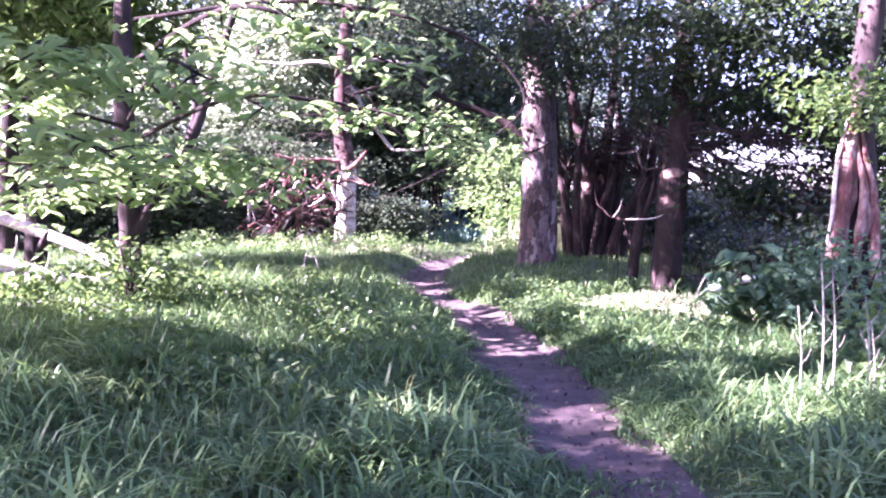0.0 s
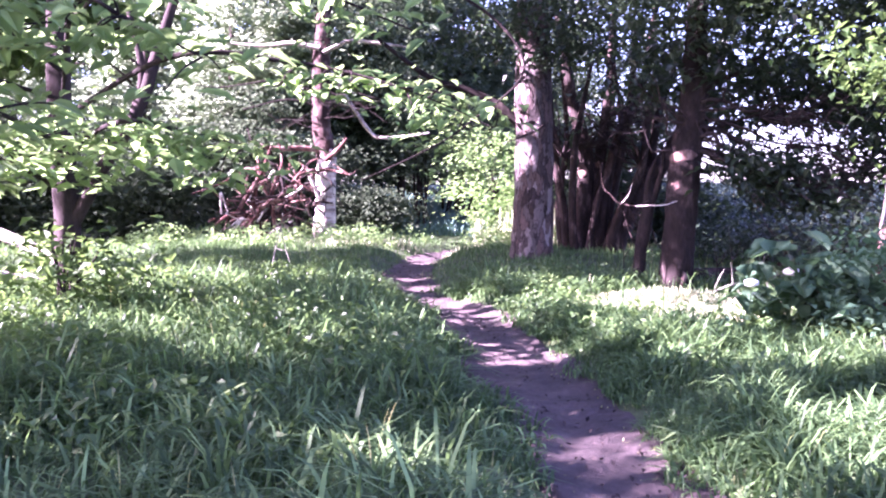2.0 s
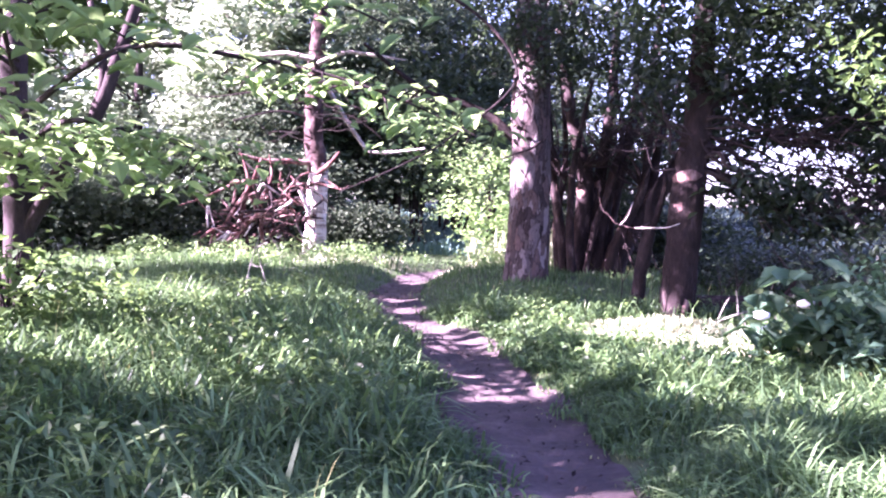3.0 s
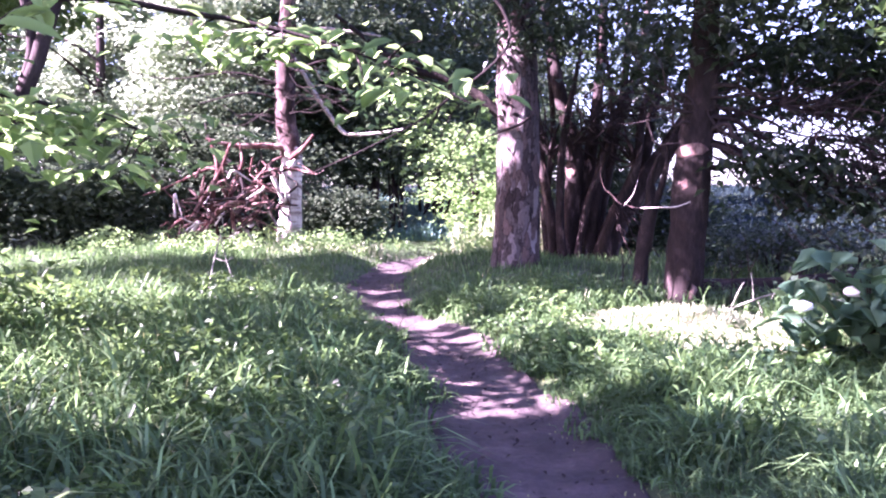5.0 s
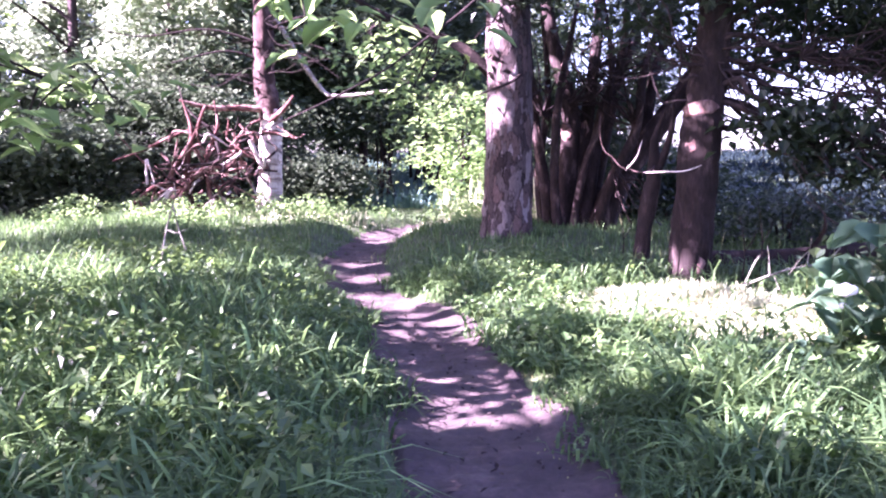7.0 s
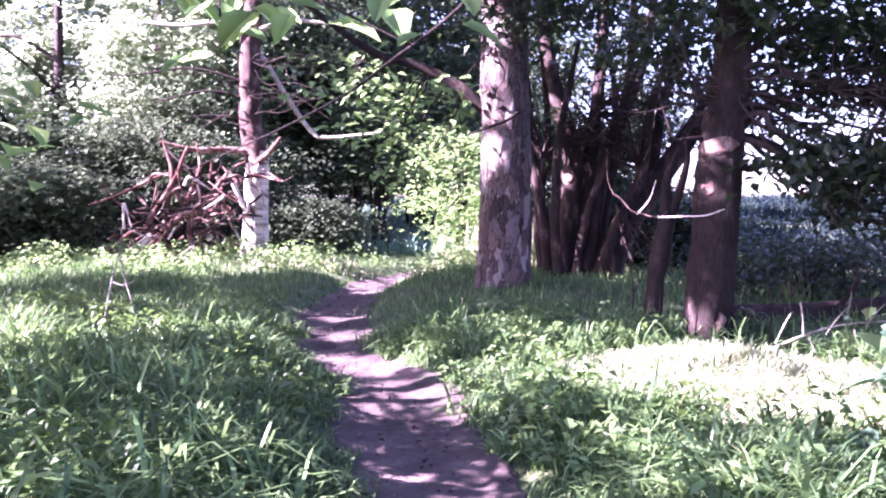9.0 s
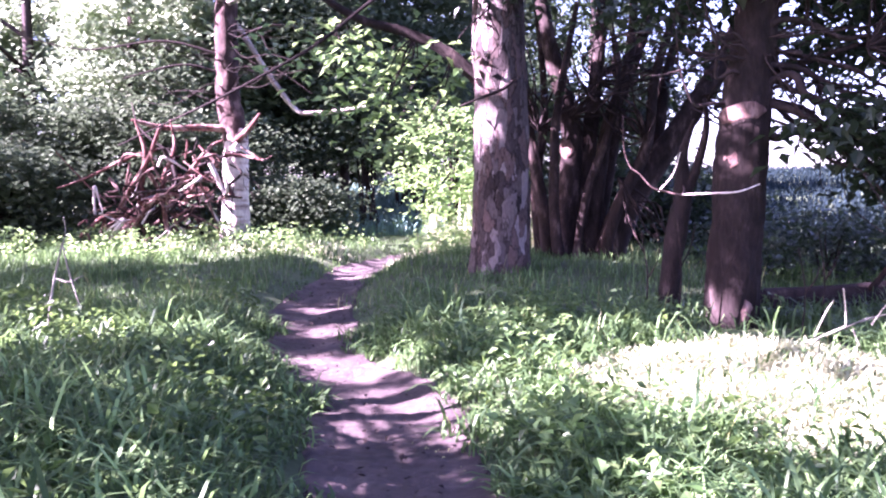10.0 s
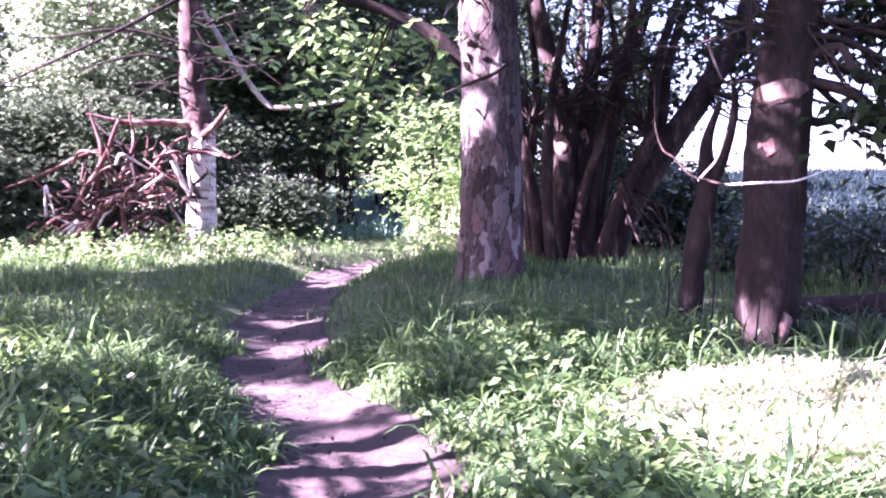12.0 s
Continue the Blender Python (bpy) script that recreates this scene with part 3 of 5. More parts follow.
def herbs(label, n, zone, size, high, material, seed, gap=0.62):
    """Low leafy weeds between the grass."""
    rng = np.random.RandomState(seed)
    x = zone[0] + (zone[1] - zone[0]) * rng.rand(n)
    y = zone[2] + (zone[3] - zone[2]) * rng.rand(n)
    ok = np.abs(x - bend(y)) > gap
    ok &= np.sin(x * 2.1 + seed) * np.sin(y * 1.9 + 2 * seed) > -0.35
    ok &= ~within(x, y, SUNNY_GAP + TREE_FOOT)
    x, y = x[ok], y[ok]
    k = 9
    X, Y = np.repeat(x, k), np.repeat(y, k)
    h = high * (0.25 + 0.75 * rng.rand(len(X))) * (0.75 + 0.5 * np.sin(X * 2.6 + seed) * np.sin(Y * 2.1))
    p = np.stack([X + rng.randn(len(X)) * 0.06, Y + rng.randn(len(X)) * 0.06, land(X, Y) + h], 1)
    return tagged(part("weeds", leaf_mesh(p, size, rng, 0.2, 0.6), material), label, "weeds", kind="stuff")


herbs("low leafy weeds beside the footpath", 700, (-0.2, 3.2, 7, 15), 0.072, 0.32, LEAF, 21)
herbs("weeds in the sunny verge, sunlight put into their colour", 420, (0.2, 3.0, 8.5, 14), 0.075, 0.34, LEAF_YOUNG_SUNLIT, 26)
herbs("leafy weeds in the open grass", 1700, (-5, -0.5, 5, 16), 0.07, 0.34, LEAF, 22)
herbs("nettles at the wood's edge, sunlight put into pale leaves", 900, (-9, 0.5, 20.5, 24.5), 0.09, 0.50, LEAF_YOUNG_SUNLIT, 23, gap=0.8)
herbs("stalks and leaves by the far bend, sunlight put into their colour", 500, (-0.6, 2.4, 23, 26.5), 0.10, 0.9, LEAF_YOUNG_SUNLIT, 24, gap=0.6)

# ---- the great flaky-barked tree by the path ----
def tree_plane():
    T = empty("tree", "large tree with flaky mottled grey-brown bark, rooted in grass", "tree")
    z = foot(0.76, 17.8)
    part("trunk", tube([(0.76, 17.8, z - 0.1, 0.42), (0.78, 17.8, 1.2, 0.395), (0.77, 17.8, 2.4, 0.37), (0.73, 17.8, 4, 0.345),
                        (0.7, 17.9, 7, 0.27), (0.75, 18, 11, 0.12)], 110, 40, 0.07, 1, 0.14), BARK_PLANE, T)
    part("branch", tube([(0.95, 17.5, 2.90, 0.03), (0.75, 17.38, 2.74, 0.024), (0.5, 17.35, 2.64, 0.018), (0.2, 17.3, 2.52, 0.008)], 20, 8, 0.1, 2), BARK_DARK, T)
    part("branch", tube([(0.6, 17.8, 2.8, 0.11), (0.1, 17.75, 3.25, 0.085), (-0.5, 17.7, 3.55, 0.07), (-1.3, 17.6, 3.8, 0.055), (-2.4, 17.5, 4.6, 0.03)], 30, 10, 0.16, 3), BARK_BROWN, T)
    part("branch", tube([(0.8, 17.8, 4.8, 0.13), (1.6, 17.6, 5.6, 0.1), (2.8, 17.4, 6.1, 0.06), (3.6, 17.2, 6.2, 0.03)], 24, 9, 0.1, 4), BARK_DARK, T)
    twigs(T, (-0.4, 17.7, 3.5), (-0.6, 0.2, -1.0), 4, 5, BARK_DARK, 0.015)
    twigs(T, (0.6, 17.5, 3.9), (-0.3, -0.6, -0.9), 3, 6, BARK_DARK, 0.014)
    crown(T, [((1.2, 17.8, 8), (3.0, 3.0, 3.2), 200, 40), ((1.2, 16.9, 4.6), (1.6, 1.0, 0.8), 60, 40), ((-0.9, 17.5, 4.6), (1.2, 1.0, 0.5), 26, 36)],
          0.13, LEAF_SHADED, 7)
    # Sprays get a brighter leaf colour than the crown, to look sunlit.
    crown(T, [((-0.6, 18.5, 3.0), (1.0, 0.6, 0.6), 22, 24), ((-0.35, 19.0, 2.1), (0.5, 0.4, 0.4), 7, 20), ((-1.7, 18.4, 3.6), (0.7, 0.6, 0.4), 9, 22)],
          0.18, LEAF_YOUNG_SUNLIT, 17, "hanging leaf sprays, sunlight put into their colour", "leaf_sprays", **LAYERED)
    for k, (s, q) in enumerate([((-0.5, 17.7, 3.55), (-0.1, 0.9, -0.5)), ((-1.3, 17.6, 3.8), (-0.4, 0.9, -0.2)), ((0.1, 17.75, 3.25), (-0.5, 1.2, -1.1))]):
        twigs(T, s, q, 3, 26 + k, BARK_DARK, 0.012, 0.8)
    return T


tree_plane()

# ---- many-stemmed dark tree behind it ----
def tree_many_stems():
    T = empty("tree", "many-stemmed tree with dark bare stems fanning from one foot", "tree")
    stems = [
        [(1.72, 20.2, 0.2, 0.13), (1.62, 20.2, 1.0, 0.11), (1.36, 20.2, 2.5, 0.09), (1.2, 20.3, 4.2, 0.06)],
        [(1.98, 20.2, 0.2, 0.21), (2.02, 20.2, 1.2, 0.19), (2.08, 20.2, 2.4, 0.17), (1.72, 20.2, 3.75, 0.13), (1.4, 20.3, 5.6, 0.08)],
        [(2.24, 20.3, 0.2, 0.17), (2.32, 20.3, 1.3, 0.15), (2.40, 20.3, 2.4, 0.13), (2.6, 20.4, 4.3, 0.10), (2.7, 20.6, 6.5, 0.06)],
        [(2.62, 20.0, 0.2, 0.26), (2.9, 20.0, 1.0, 0.24), (3.25, 20.0, 1.6, 0.22), (4.04, 20.0, 2.75, 0.18), (4.7, 20.1, 3.9, 0.14), (5.3, 20.3, 6, 0.08)],
        [(2.44, 20.5, 0.2, 0.16), (2.7, 20.5, 1.6, 0.14), (2.95, 20.5, 3.0, 0.12), (3.4, 20.6, 4.3, 0.09), (3.7, 20.8, 6.3, 0.05)],
        [(2.55, 19.8, 0.2, 0.11), (2.75, 19.75, 1.1, 0.10), (3.2, 19.7, 2.1, 0.09), (3.35, 19.7, 3.3, 0.075), (3.9, 19.8, 4.9, 0.05)],
        [(1.85, 19.9, 0.2, 0.10), (1.75, 19.85, 1.2, 0.085), (1.78, 19.8, 2.6, 0.07), (2.1, 19.8, 4.4, 0.04)],
        [(2.35, 20.1, 0.2, 0.14), (2.45, 20.0, 1.2, 0.12), (2.62, 20.0, 2.4, 0.10), (3.0, 20.1, 3.6, 0.08), (3.1, 20.2, 5.4, 0.04)],
        [(2.75, 20.3, 0.2, 0.15), (3.1, 20.3, 1.3, 0.13), (3.5, 20.3, 2.2, 0.11), (3.7, 20.4, 3.4, 0.08), (4.2, 20.4, 5.0, 0.04)],
        [(1.6, 20.4, 0.2, 0.09), (1.5, 20.4, 1.4, 0.08), (1.65, 20.4, 2.8, 0.065), (1.5, 20.5, 4.6, 0.03)],
        [(2.1, 19.9, 0.2, 0.08), (2.3, 19.85, 1.4, 0.07), (2.75, 19.8, 2.9, 0.055), (2.6, 19.8, 4.4, 0.03)],
    ]
    for k, s in enumerate(stems):
        part("stem", tube(s, 44, 14, 0.13, 40 + k, 0.1), BARK_STEM, T)
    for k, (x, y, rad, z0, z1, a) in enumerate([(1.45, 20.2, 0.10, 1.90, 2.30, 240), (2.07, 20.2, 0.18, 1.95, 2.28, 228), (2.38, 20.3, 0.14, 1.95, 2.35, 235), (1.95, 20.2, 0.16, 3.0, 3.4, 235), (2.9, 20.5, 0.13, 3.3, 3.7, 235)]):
        sun_patch(T, x, y, rad, z0, z1, a, 110, 140 + k)
    for k, (s, r) in enumerate([((2.0, 19.9, 2.6), (1.3, -0.6, 1.0)), ((3.2, 19.8, 2.2), (-0.8, -0.5, 1.4)), ((2.4, 20.0, 3.2), (1.6, -0.4, 0.2)),
                                ((4.0, 19.9, 2.9), (1.5, -0.4, -0.6)), ((1.5, 20.0, 2.4), (-0.2, -0.4, 1.6)), ((2.8, 19.9, 1.6), (0.6, -0.5, -0.9))]):
        twigs(T, s, r, 12, 60 + k, BARK_STEM if k % 2 else BARK_DARK, 0.022, 0.9)
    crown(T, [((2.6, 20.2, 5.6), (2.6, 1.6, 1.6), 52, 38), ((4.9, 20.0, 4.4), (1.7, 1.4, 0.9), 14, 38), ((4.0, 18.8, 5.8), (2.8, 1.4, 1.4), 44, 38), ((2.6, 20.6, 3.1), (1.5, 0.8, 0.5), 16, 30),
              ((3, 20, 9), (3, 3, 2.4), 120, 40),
              ((2.6, 21.8, 2.9), (1.6, 0.6, 0.6), 50, 40), ((3.6, 21.4, 4.3), (2.2, 0.7, 0.9), 34, 40), ((5.6, 20.6, 3.6), (1.4, 0.8, 0.9), 30, 40), ((4.6, 22.0, 3.5), (1.5, 0.7, 0.7), 26, 40), ((2.2, 20.9, 4.1), (1.7, 0.7, 0.6), 16, 40), ((2.4, 21.9, 1.9), (1.3, 0.5, 0.8), 50, 40)], 0.13, LEAF_SHADED, 8, **CLUMPED)
    return T


tree_many_stems()

# ---- slim brown tree with drooping limbs ----
def tree_slim():
    T = empty("tree", "slim brown tree with drooping dark limbs and twigs", "tree")
    z = foot(2.8, 14.2)
    part("trunk", tube([(2.78, 14.2, z - 0.1, 0.245), (2.80, 14.2, 0.8, 0.24), (2.84, 14.2, 1.6, 0.235), (2.89, 14.2, 2.2, 0.225),
                        (2.97, 14.2, 3.2, 0.18), (3.05, 14.3, 6, 0.12), (3.1, 14.3, 9, 0.05)], 130, 36, 0.15, 12, 0.10), BARK_BROWN, T)
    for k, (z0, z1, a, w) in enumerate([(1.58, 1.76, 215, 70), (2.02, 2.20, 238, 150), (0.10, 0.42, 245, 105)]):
        sun_patch(T, 2.81 + 0.06 * z0 / 2, 14.2, 0.238, z0, z1, a, w, 130 + k, 0.06)
    limbs = [
        [(2.95, 14.2, 2.25, 0.060), (3.7, 14.15, 1.98, 0.045), (4.6, 14.1, 1.62, 0.030), (5.4, 14.1, 1.17, 0.010)],
        [(2.95, 14.2, 2.20, 0.040), (3.5, 14.0, 1.95, 0.032), (4.2, 13.9, 1.62, 0.022), (4.7, 13.8, 1.15, 0.007)],
        [(2.95, 14.3, 2.05, 0.045), (3.6, 14.4, 1.88, 0.034), (4.4, 14.5, 1.60, 0.022), (5.1, 14.5, 1.35, 0.007)],
        [(2.98, 14.2, 2.6, 0.035), (3.5, 14.1, 2.42, 0.028), (4.3, 14.0, 1.95, 0.018), (5.0, 13.9, 1.5, 0.006)],
        [(2.98, 14.2, 2.45, 0.0306), (4.3, 14.2, 2.82, 0.0218), (5.5, 14.2, 3.05, 0.0136), (6.6, 14.2, 2.9, 0.0054)],
        [(3.0, 14.2, 2.7, 0.0272), (3.7, 14.0, 2.55, 0.0204), (4.6, 13.8, 2.25, 0.0136), (5.6, 13.7, 2.1, 0.0054)],
        [(3.0, 14.2, 2.35, 0.0204), (3.6, 14.2, 2.4, 0.0163), (4.5, 14.3, 2.1, 0.0109), (5.2, 14.4, 1.7, 0.0041)],
        [(2.95, 14.1, 2.1, 0.0170), (3.3, 13.8, 1.75, 0.0136), (3.9, 13.6, 1.45, 0.0095), (4.4, 13.5, 1.4, 0.0041)],
        [(2.85, 14.1, 2.4, 0.0204), (2.5, 13.9, 2.75, 0.0150), (2.2, 13.7, 3.3, 0.0068)],
        [(2.75, 14.1, 2.2, 0.0170), (2.45, 14.0, 2.3, 0.0136), (2.2, 13.9, 2.6, 0.0082), (2.1, 13.9, 3.0, 0.0041)],
        [(2.95, 14.1, 2.35, 0.036), (3.5, 13.9, 2.22, 0.03), (4.2, 13.7, 1.85, 0.02), (5.0, 13.5, 1.62, 0.007)],
        [(2.95, 14.2, 2.15, 0.03), (3.5, 14.3, 2.05, 0.025), (4.2, 14.4, 1.75, 0.018), (4.9, 14.6, 1.5, 0.006)],
        [(2.98, 14.2, 2.8, 0.036), (3.7, 14.2, 2.8, 0.028), (4.7, 14.1, 2.5, 0.018), (5.7, 14.0, 1.95, 0.006)],
        [(2.98, 14.2, 2.55, 0.03), (3.8, 14.3, 2.3, 0.022), (4.7, 14.5, 1.9, 0.014), (5.5, 14.6, 1.75, 0.005)],
        [(3.0, 14.3, 3.0, 0.0408), (3.9, 14.4, 3.7, 0.0306), (5.0, 14.5, 4.1, 0.0136)],
    ]
    rng = np.random.RandomState(88)
    for k, s in enumerate(limbs):
        c = spline(s, 3 * len(s) - 2)
        c[1:-1, :3] += rng.randn(len(c) - 2, 3) * (0.05, 0.08, 0.07)
        part("branch", tube(c, 34, 9, 0.16, 80 + k), BARK_DARK, T)
    for k, (s, r) in enumerate([((3.6, 14.1, 2.0), (0.9, -0.2, -0.7)), ((4.3, 14.0, 2.7), (1.0, -0.3, -0.7)), ((4.3, 13.9, 2.3), (0.7, -0.4, -0.8)), ((4.8, 14.1, 1.6), (0.8, -0.2, 0.3)), ((3.0, 14.1, 2.8), (0.9, -0.2, -0.3)), ((3.5, 14.1, 2.4), (1.1, -0.2, -0.4)), ((4.4, 14.1, 2.1), (1.0, -0.2, -0.3)), ((3.9, 14.0, 2.7), (1.2, -0.2, 0.0)), ((2.9, 14.1, 2.6), (-0.6, 0.3, 0.5))]):
        twigs(T, s, r, 16, 90 + k, BARK_DARK, 0.012, 1.5)
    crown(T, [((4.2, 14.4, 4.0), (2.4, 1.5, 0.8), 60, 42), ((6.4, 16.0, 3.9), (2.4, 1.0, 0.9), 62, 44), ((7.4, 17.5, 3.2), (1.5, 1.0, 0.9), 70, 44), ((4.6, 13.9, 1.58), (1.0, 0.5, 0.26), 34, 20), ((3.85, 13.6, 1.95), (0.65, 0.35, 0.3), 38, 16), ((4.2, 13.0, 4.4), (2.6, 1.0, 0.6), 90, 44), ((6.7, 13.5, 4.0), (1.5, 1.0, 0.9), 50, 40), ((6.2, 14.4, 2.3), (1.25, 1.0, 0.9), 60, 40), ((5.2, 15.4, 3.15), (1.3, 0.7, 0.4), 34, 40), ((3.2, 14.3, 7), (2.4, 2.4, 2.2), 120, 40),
              ((2.9, 14.4, 3.4), (1.0, 0.8, 0.35), 14, 26), ((3.85, 14.7, 2.95), (0.8, 0.5, 0.5), 12, 26), ((2.4, 15.2, 3.25), (0.6, 0.5, 0.4), 12, 22)], 0.145, LEAF_SHADED, 9, **CLUMPED)
    return T


tree_slim()

# ---- pale-trunked tree at the wood's edge ----
def tree_pale():
    T = empty("tree", "pale-barked tree with a crooked bleached limb and bare twigs", "tree")
    z = foot(-4.66, 24.3)
    part("trunk", tube([(-4.66, 24.3, z - 0.1, 0.32), (-4.62, 24.3, 1.4, 0.285), (-4.58, 24.3, 2.4, 0.265), (-4.62, 24.3, 2.75, 0.24)], 44, 24, 0.10, 14, 0.12), BARK_PALE, T)
    # Reddish bark; its darkness also paints the shade above the lit lower trunk.
    part("upper_trunk", tube([(-4.58, 24.3, 2.3, 0.25), (-4.62, 24.3, 2.7, 0.262), (-4.74, 24.3, 3.5, 0.25), (-4.74, 24.3, 5.2, 0.23), (-4.6, 24.4, 8, 0.15), (-4.6, 24.4, 11, 0.06)],
                              70, 22, 0.16, 16), BARK_UPPER, T, "reddish rough upper trunk, darker colour standing for shade")
    part("dead_limb", tube([(-4.7, 24.4, 5.2, 0.068), (-4.3, 24.5, 4.6, 0.061), (-3.9, 24.5, 3.95, 0.057), (-3.35, 24.5, 3.22, 0.053), (-3.0, 24.5, 3.12, 0.049),
                            (-2.4, 24.5, 3.16, 0.042), (-1.75, 24.5, 3.26, 0.023)], 44, 10, 0.1, 15), WOOD_GREY, T, "bleached crooked dead limb")
    part("dead_limb", tube([(-4.75, 24.1, 5.5, 0.07), (-5.5, 24.0, 5.62, 0.06), (-6.3, 24.0, 5.55, 0.05), (-7.3, 23.9, 5.62, 0.02)], 26, 9, 0.15, 18), WOOD_GREY, T, "bleached level dead limb")
    part("dead_limb", tube([(-4.65, 24.1, 5.4, 0.06), (-3.9, 24.0, 5.68, 0.055), (-3.1, 24.0, 5.62, 0.045), (-2.3, 23.9, 5.5, 0.02)], 26, 9, 0.15, 19), WOOD_GREY, T, "bleached level dead limb")
    limbs = [
        [(-4.6, 24.2, 2.75, 0.09), (-5.2, 24.0, 2.78, 0.075), (-5.9, 23.7, 2.76, 0.06), (-6.5, 23.4, 2.9, 0.03)],
        [(-4.6, 24.1, 2.45, 0.08), (-4.2, 23.9, 2.75, 0.065), (-3.95, 23.8, 3.05, 0.03)],
        [(-4.6, 24.1, 1.35, 0.08), (-4.95, 23.9, 1.7, 0.06), (-5.2, 23.8, 1.78, 0.035)],
        [(-4.75, 24.2, 4.3, 0.0350), (-6.0, 24.0, 4.6, 0.0250), (-7.6, 23.8, 4.4, 0.0150), (-9.0, 23.6, 4.7, 0.0060)],
        [(-4.7, 24.2, 4.6, 0.0300), (-3.6, 23.9, 4.9, 0.0250), (-2.4, 23.6, 4.6, 0.0150), (-1.2, 23.4, 4.9, 0.0060)],
        [(-4.7, 24.2, 3.9, 0.0300), (-5.6, 24.0, 4.1, 0.0250), (-6.8, 23.8, 3.8, 0.0150)],
    ]
    for k, s in enumerate(limbs):
        part("branch", tube(s, 26, 9, 0.14, 100 + k), WOOD_RED if k < 3 else BARK_BROWN, T)
    for k, (s, r) in enumerate([((-4.6, 24.1, 3.6), (1.0, -0.3, 0.6)), ((-4.7, 24.1, 4.2), (-1.5, -0.4, 0.4)), ((-4.6, 24.2, 2.2), (0.7, -0.1, -0.9)), ((-4.7, 24.1, 4.8), (1.6, -0.3, -0.3)), ((-4.7, 24.0, 3.4), (-2.4, -0.3, 0.7)), ((-4.7, 24.0, 4.0), (2.0, -0.4, 0.1))]):
        twigs(T, s, r, 4, 110 + k, BARK_BROWN, 0.012, 0.8)
    crown(T, [((-4.6, 24.6, 8.0), (3.2, 3.0, 2.6), 170, 40), ((-2.8, 24.9, 4.6), (1.7, 1.2, 0.8), 40, 34), ((-6.6, 24.8, 4.6), (1.8, 1.2, 0.9), 46, 34), ((-3.0, 25.6, 3.4), (1.3, 0.8, 1.0), 26, 30)], 0.17, LEAF_THICKET, 10, **LAYERED)
    return T


tree_pale()

# ---- brushwood heap beside the pale tree ----
def brushwood():
    T = empty("brushwood_heap", "tangled heap of bare reddish branches leaning on a tree", "brushwood")
    rng = np.random.RandomState(33)
    main = [
        [(-7.2, 23.4, 0.35, 0.07), (-6.7, 23.3, 1.2, 0.06), (-6.2, 23.3, 2.0, 0.055), (-5.9, 23.4, 2.8, 0.03)],
        [(-7.0, 23.2, 0.35, 0.06), (-6.3, 23.1, 1.0, 0.055), (-5.6, 23.3, 1.5, 0.05), (-5.0, 23.6, 2.3, 0.04), (-4.7, 23.7, 2.5, 0.02)],
        [(-6.3, 23.5, 0.35, 0.07), (-6.35, 23.4, 1.4, 0.06), (-6.2, 23.3, 2.2, 0.05), (-6.4, 23.3, 2.9, 0.02)],
        [(-5.7, 23.2, 0.35, 0.05), (-5.85, 23.2, 1.5, 0.05), (-5.6, 23.3, 2.3, 0.04), (-5.7, 23.4, 2.9, 0.02)],
        [(-6.6, 23.0, 0.4, 0.05), (-5.9, 23.0, 1.3, 0.05), (-5.3, 23.2, 1.4, 0.045), (-5.1, 23.4, 2.0, 0.03)],
        [(-7.6, 23.3, 0.5, 0.05), (-7.0, 23.2, 0.95, 0.05), (-6.5, 23.2, 0.9, 0.04), (-6.1, 23.3, 0.4, 0.03)],
        [(-8.0, 23.2, 1.5, 0.02), (-7.3, 23.2, 1.75, 0.03), (-6.6, 23.3, 2.1, 0.04), (-6.0, 23.4, 2.3, 0.03)],
    ]
    for k, s in enumerate(main):
        part("stick", tube(s, 24, 8, 0.16, 200 + k), WOOD_RED, T)
    for k in range(135):
        lift = rng.rand() ** 1.3
        a = np.array((-6.3 + 0.9 * lift + rng.randn() * 0.6, 23.25 + rng.randn() * 0.25, 0.45 + 1.9 * lift))
        v = rng.randn(3) * (0.45, 0.2, 0.42)
        r = 0.014 + 0.042 * rng.rand() ** 1.5
        mid = a + v * 0.5 + rng.randn(3) * 0.2
        end = a + v + rng.randn(3) * 0.12
        end[2] = max(end[2], 0.4)
        part("stick", tube([(*a, r), (*mid, r * 0.85), (*end, r * 0.4)], 10, 6, 0.15, 230 + k), (WOOD_RED, PALE_WOOD_AND_SUN, BARK_BROWN, WOOD_RED, PALE_WOOD_AND_SUN, WOOD_GREY, BARK_BROWN)[k % 7], T)
    return T


brushwood()

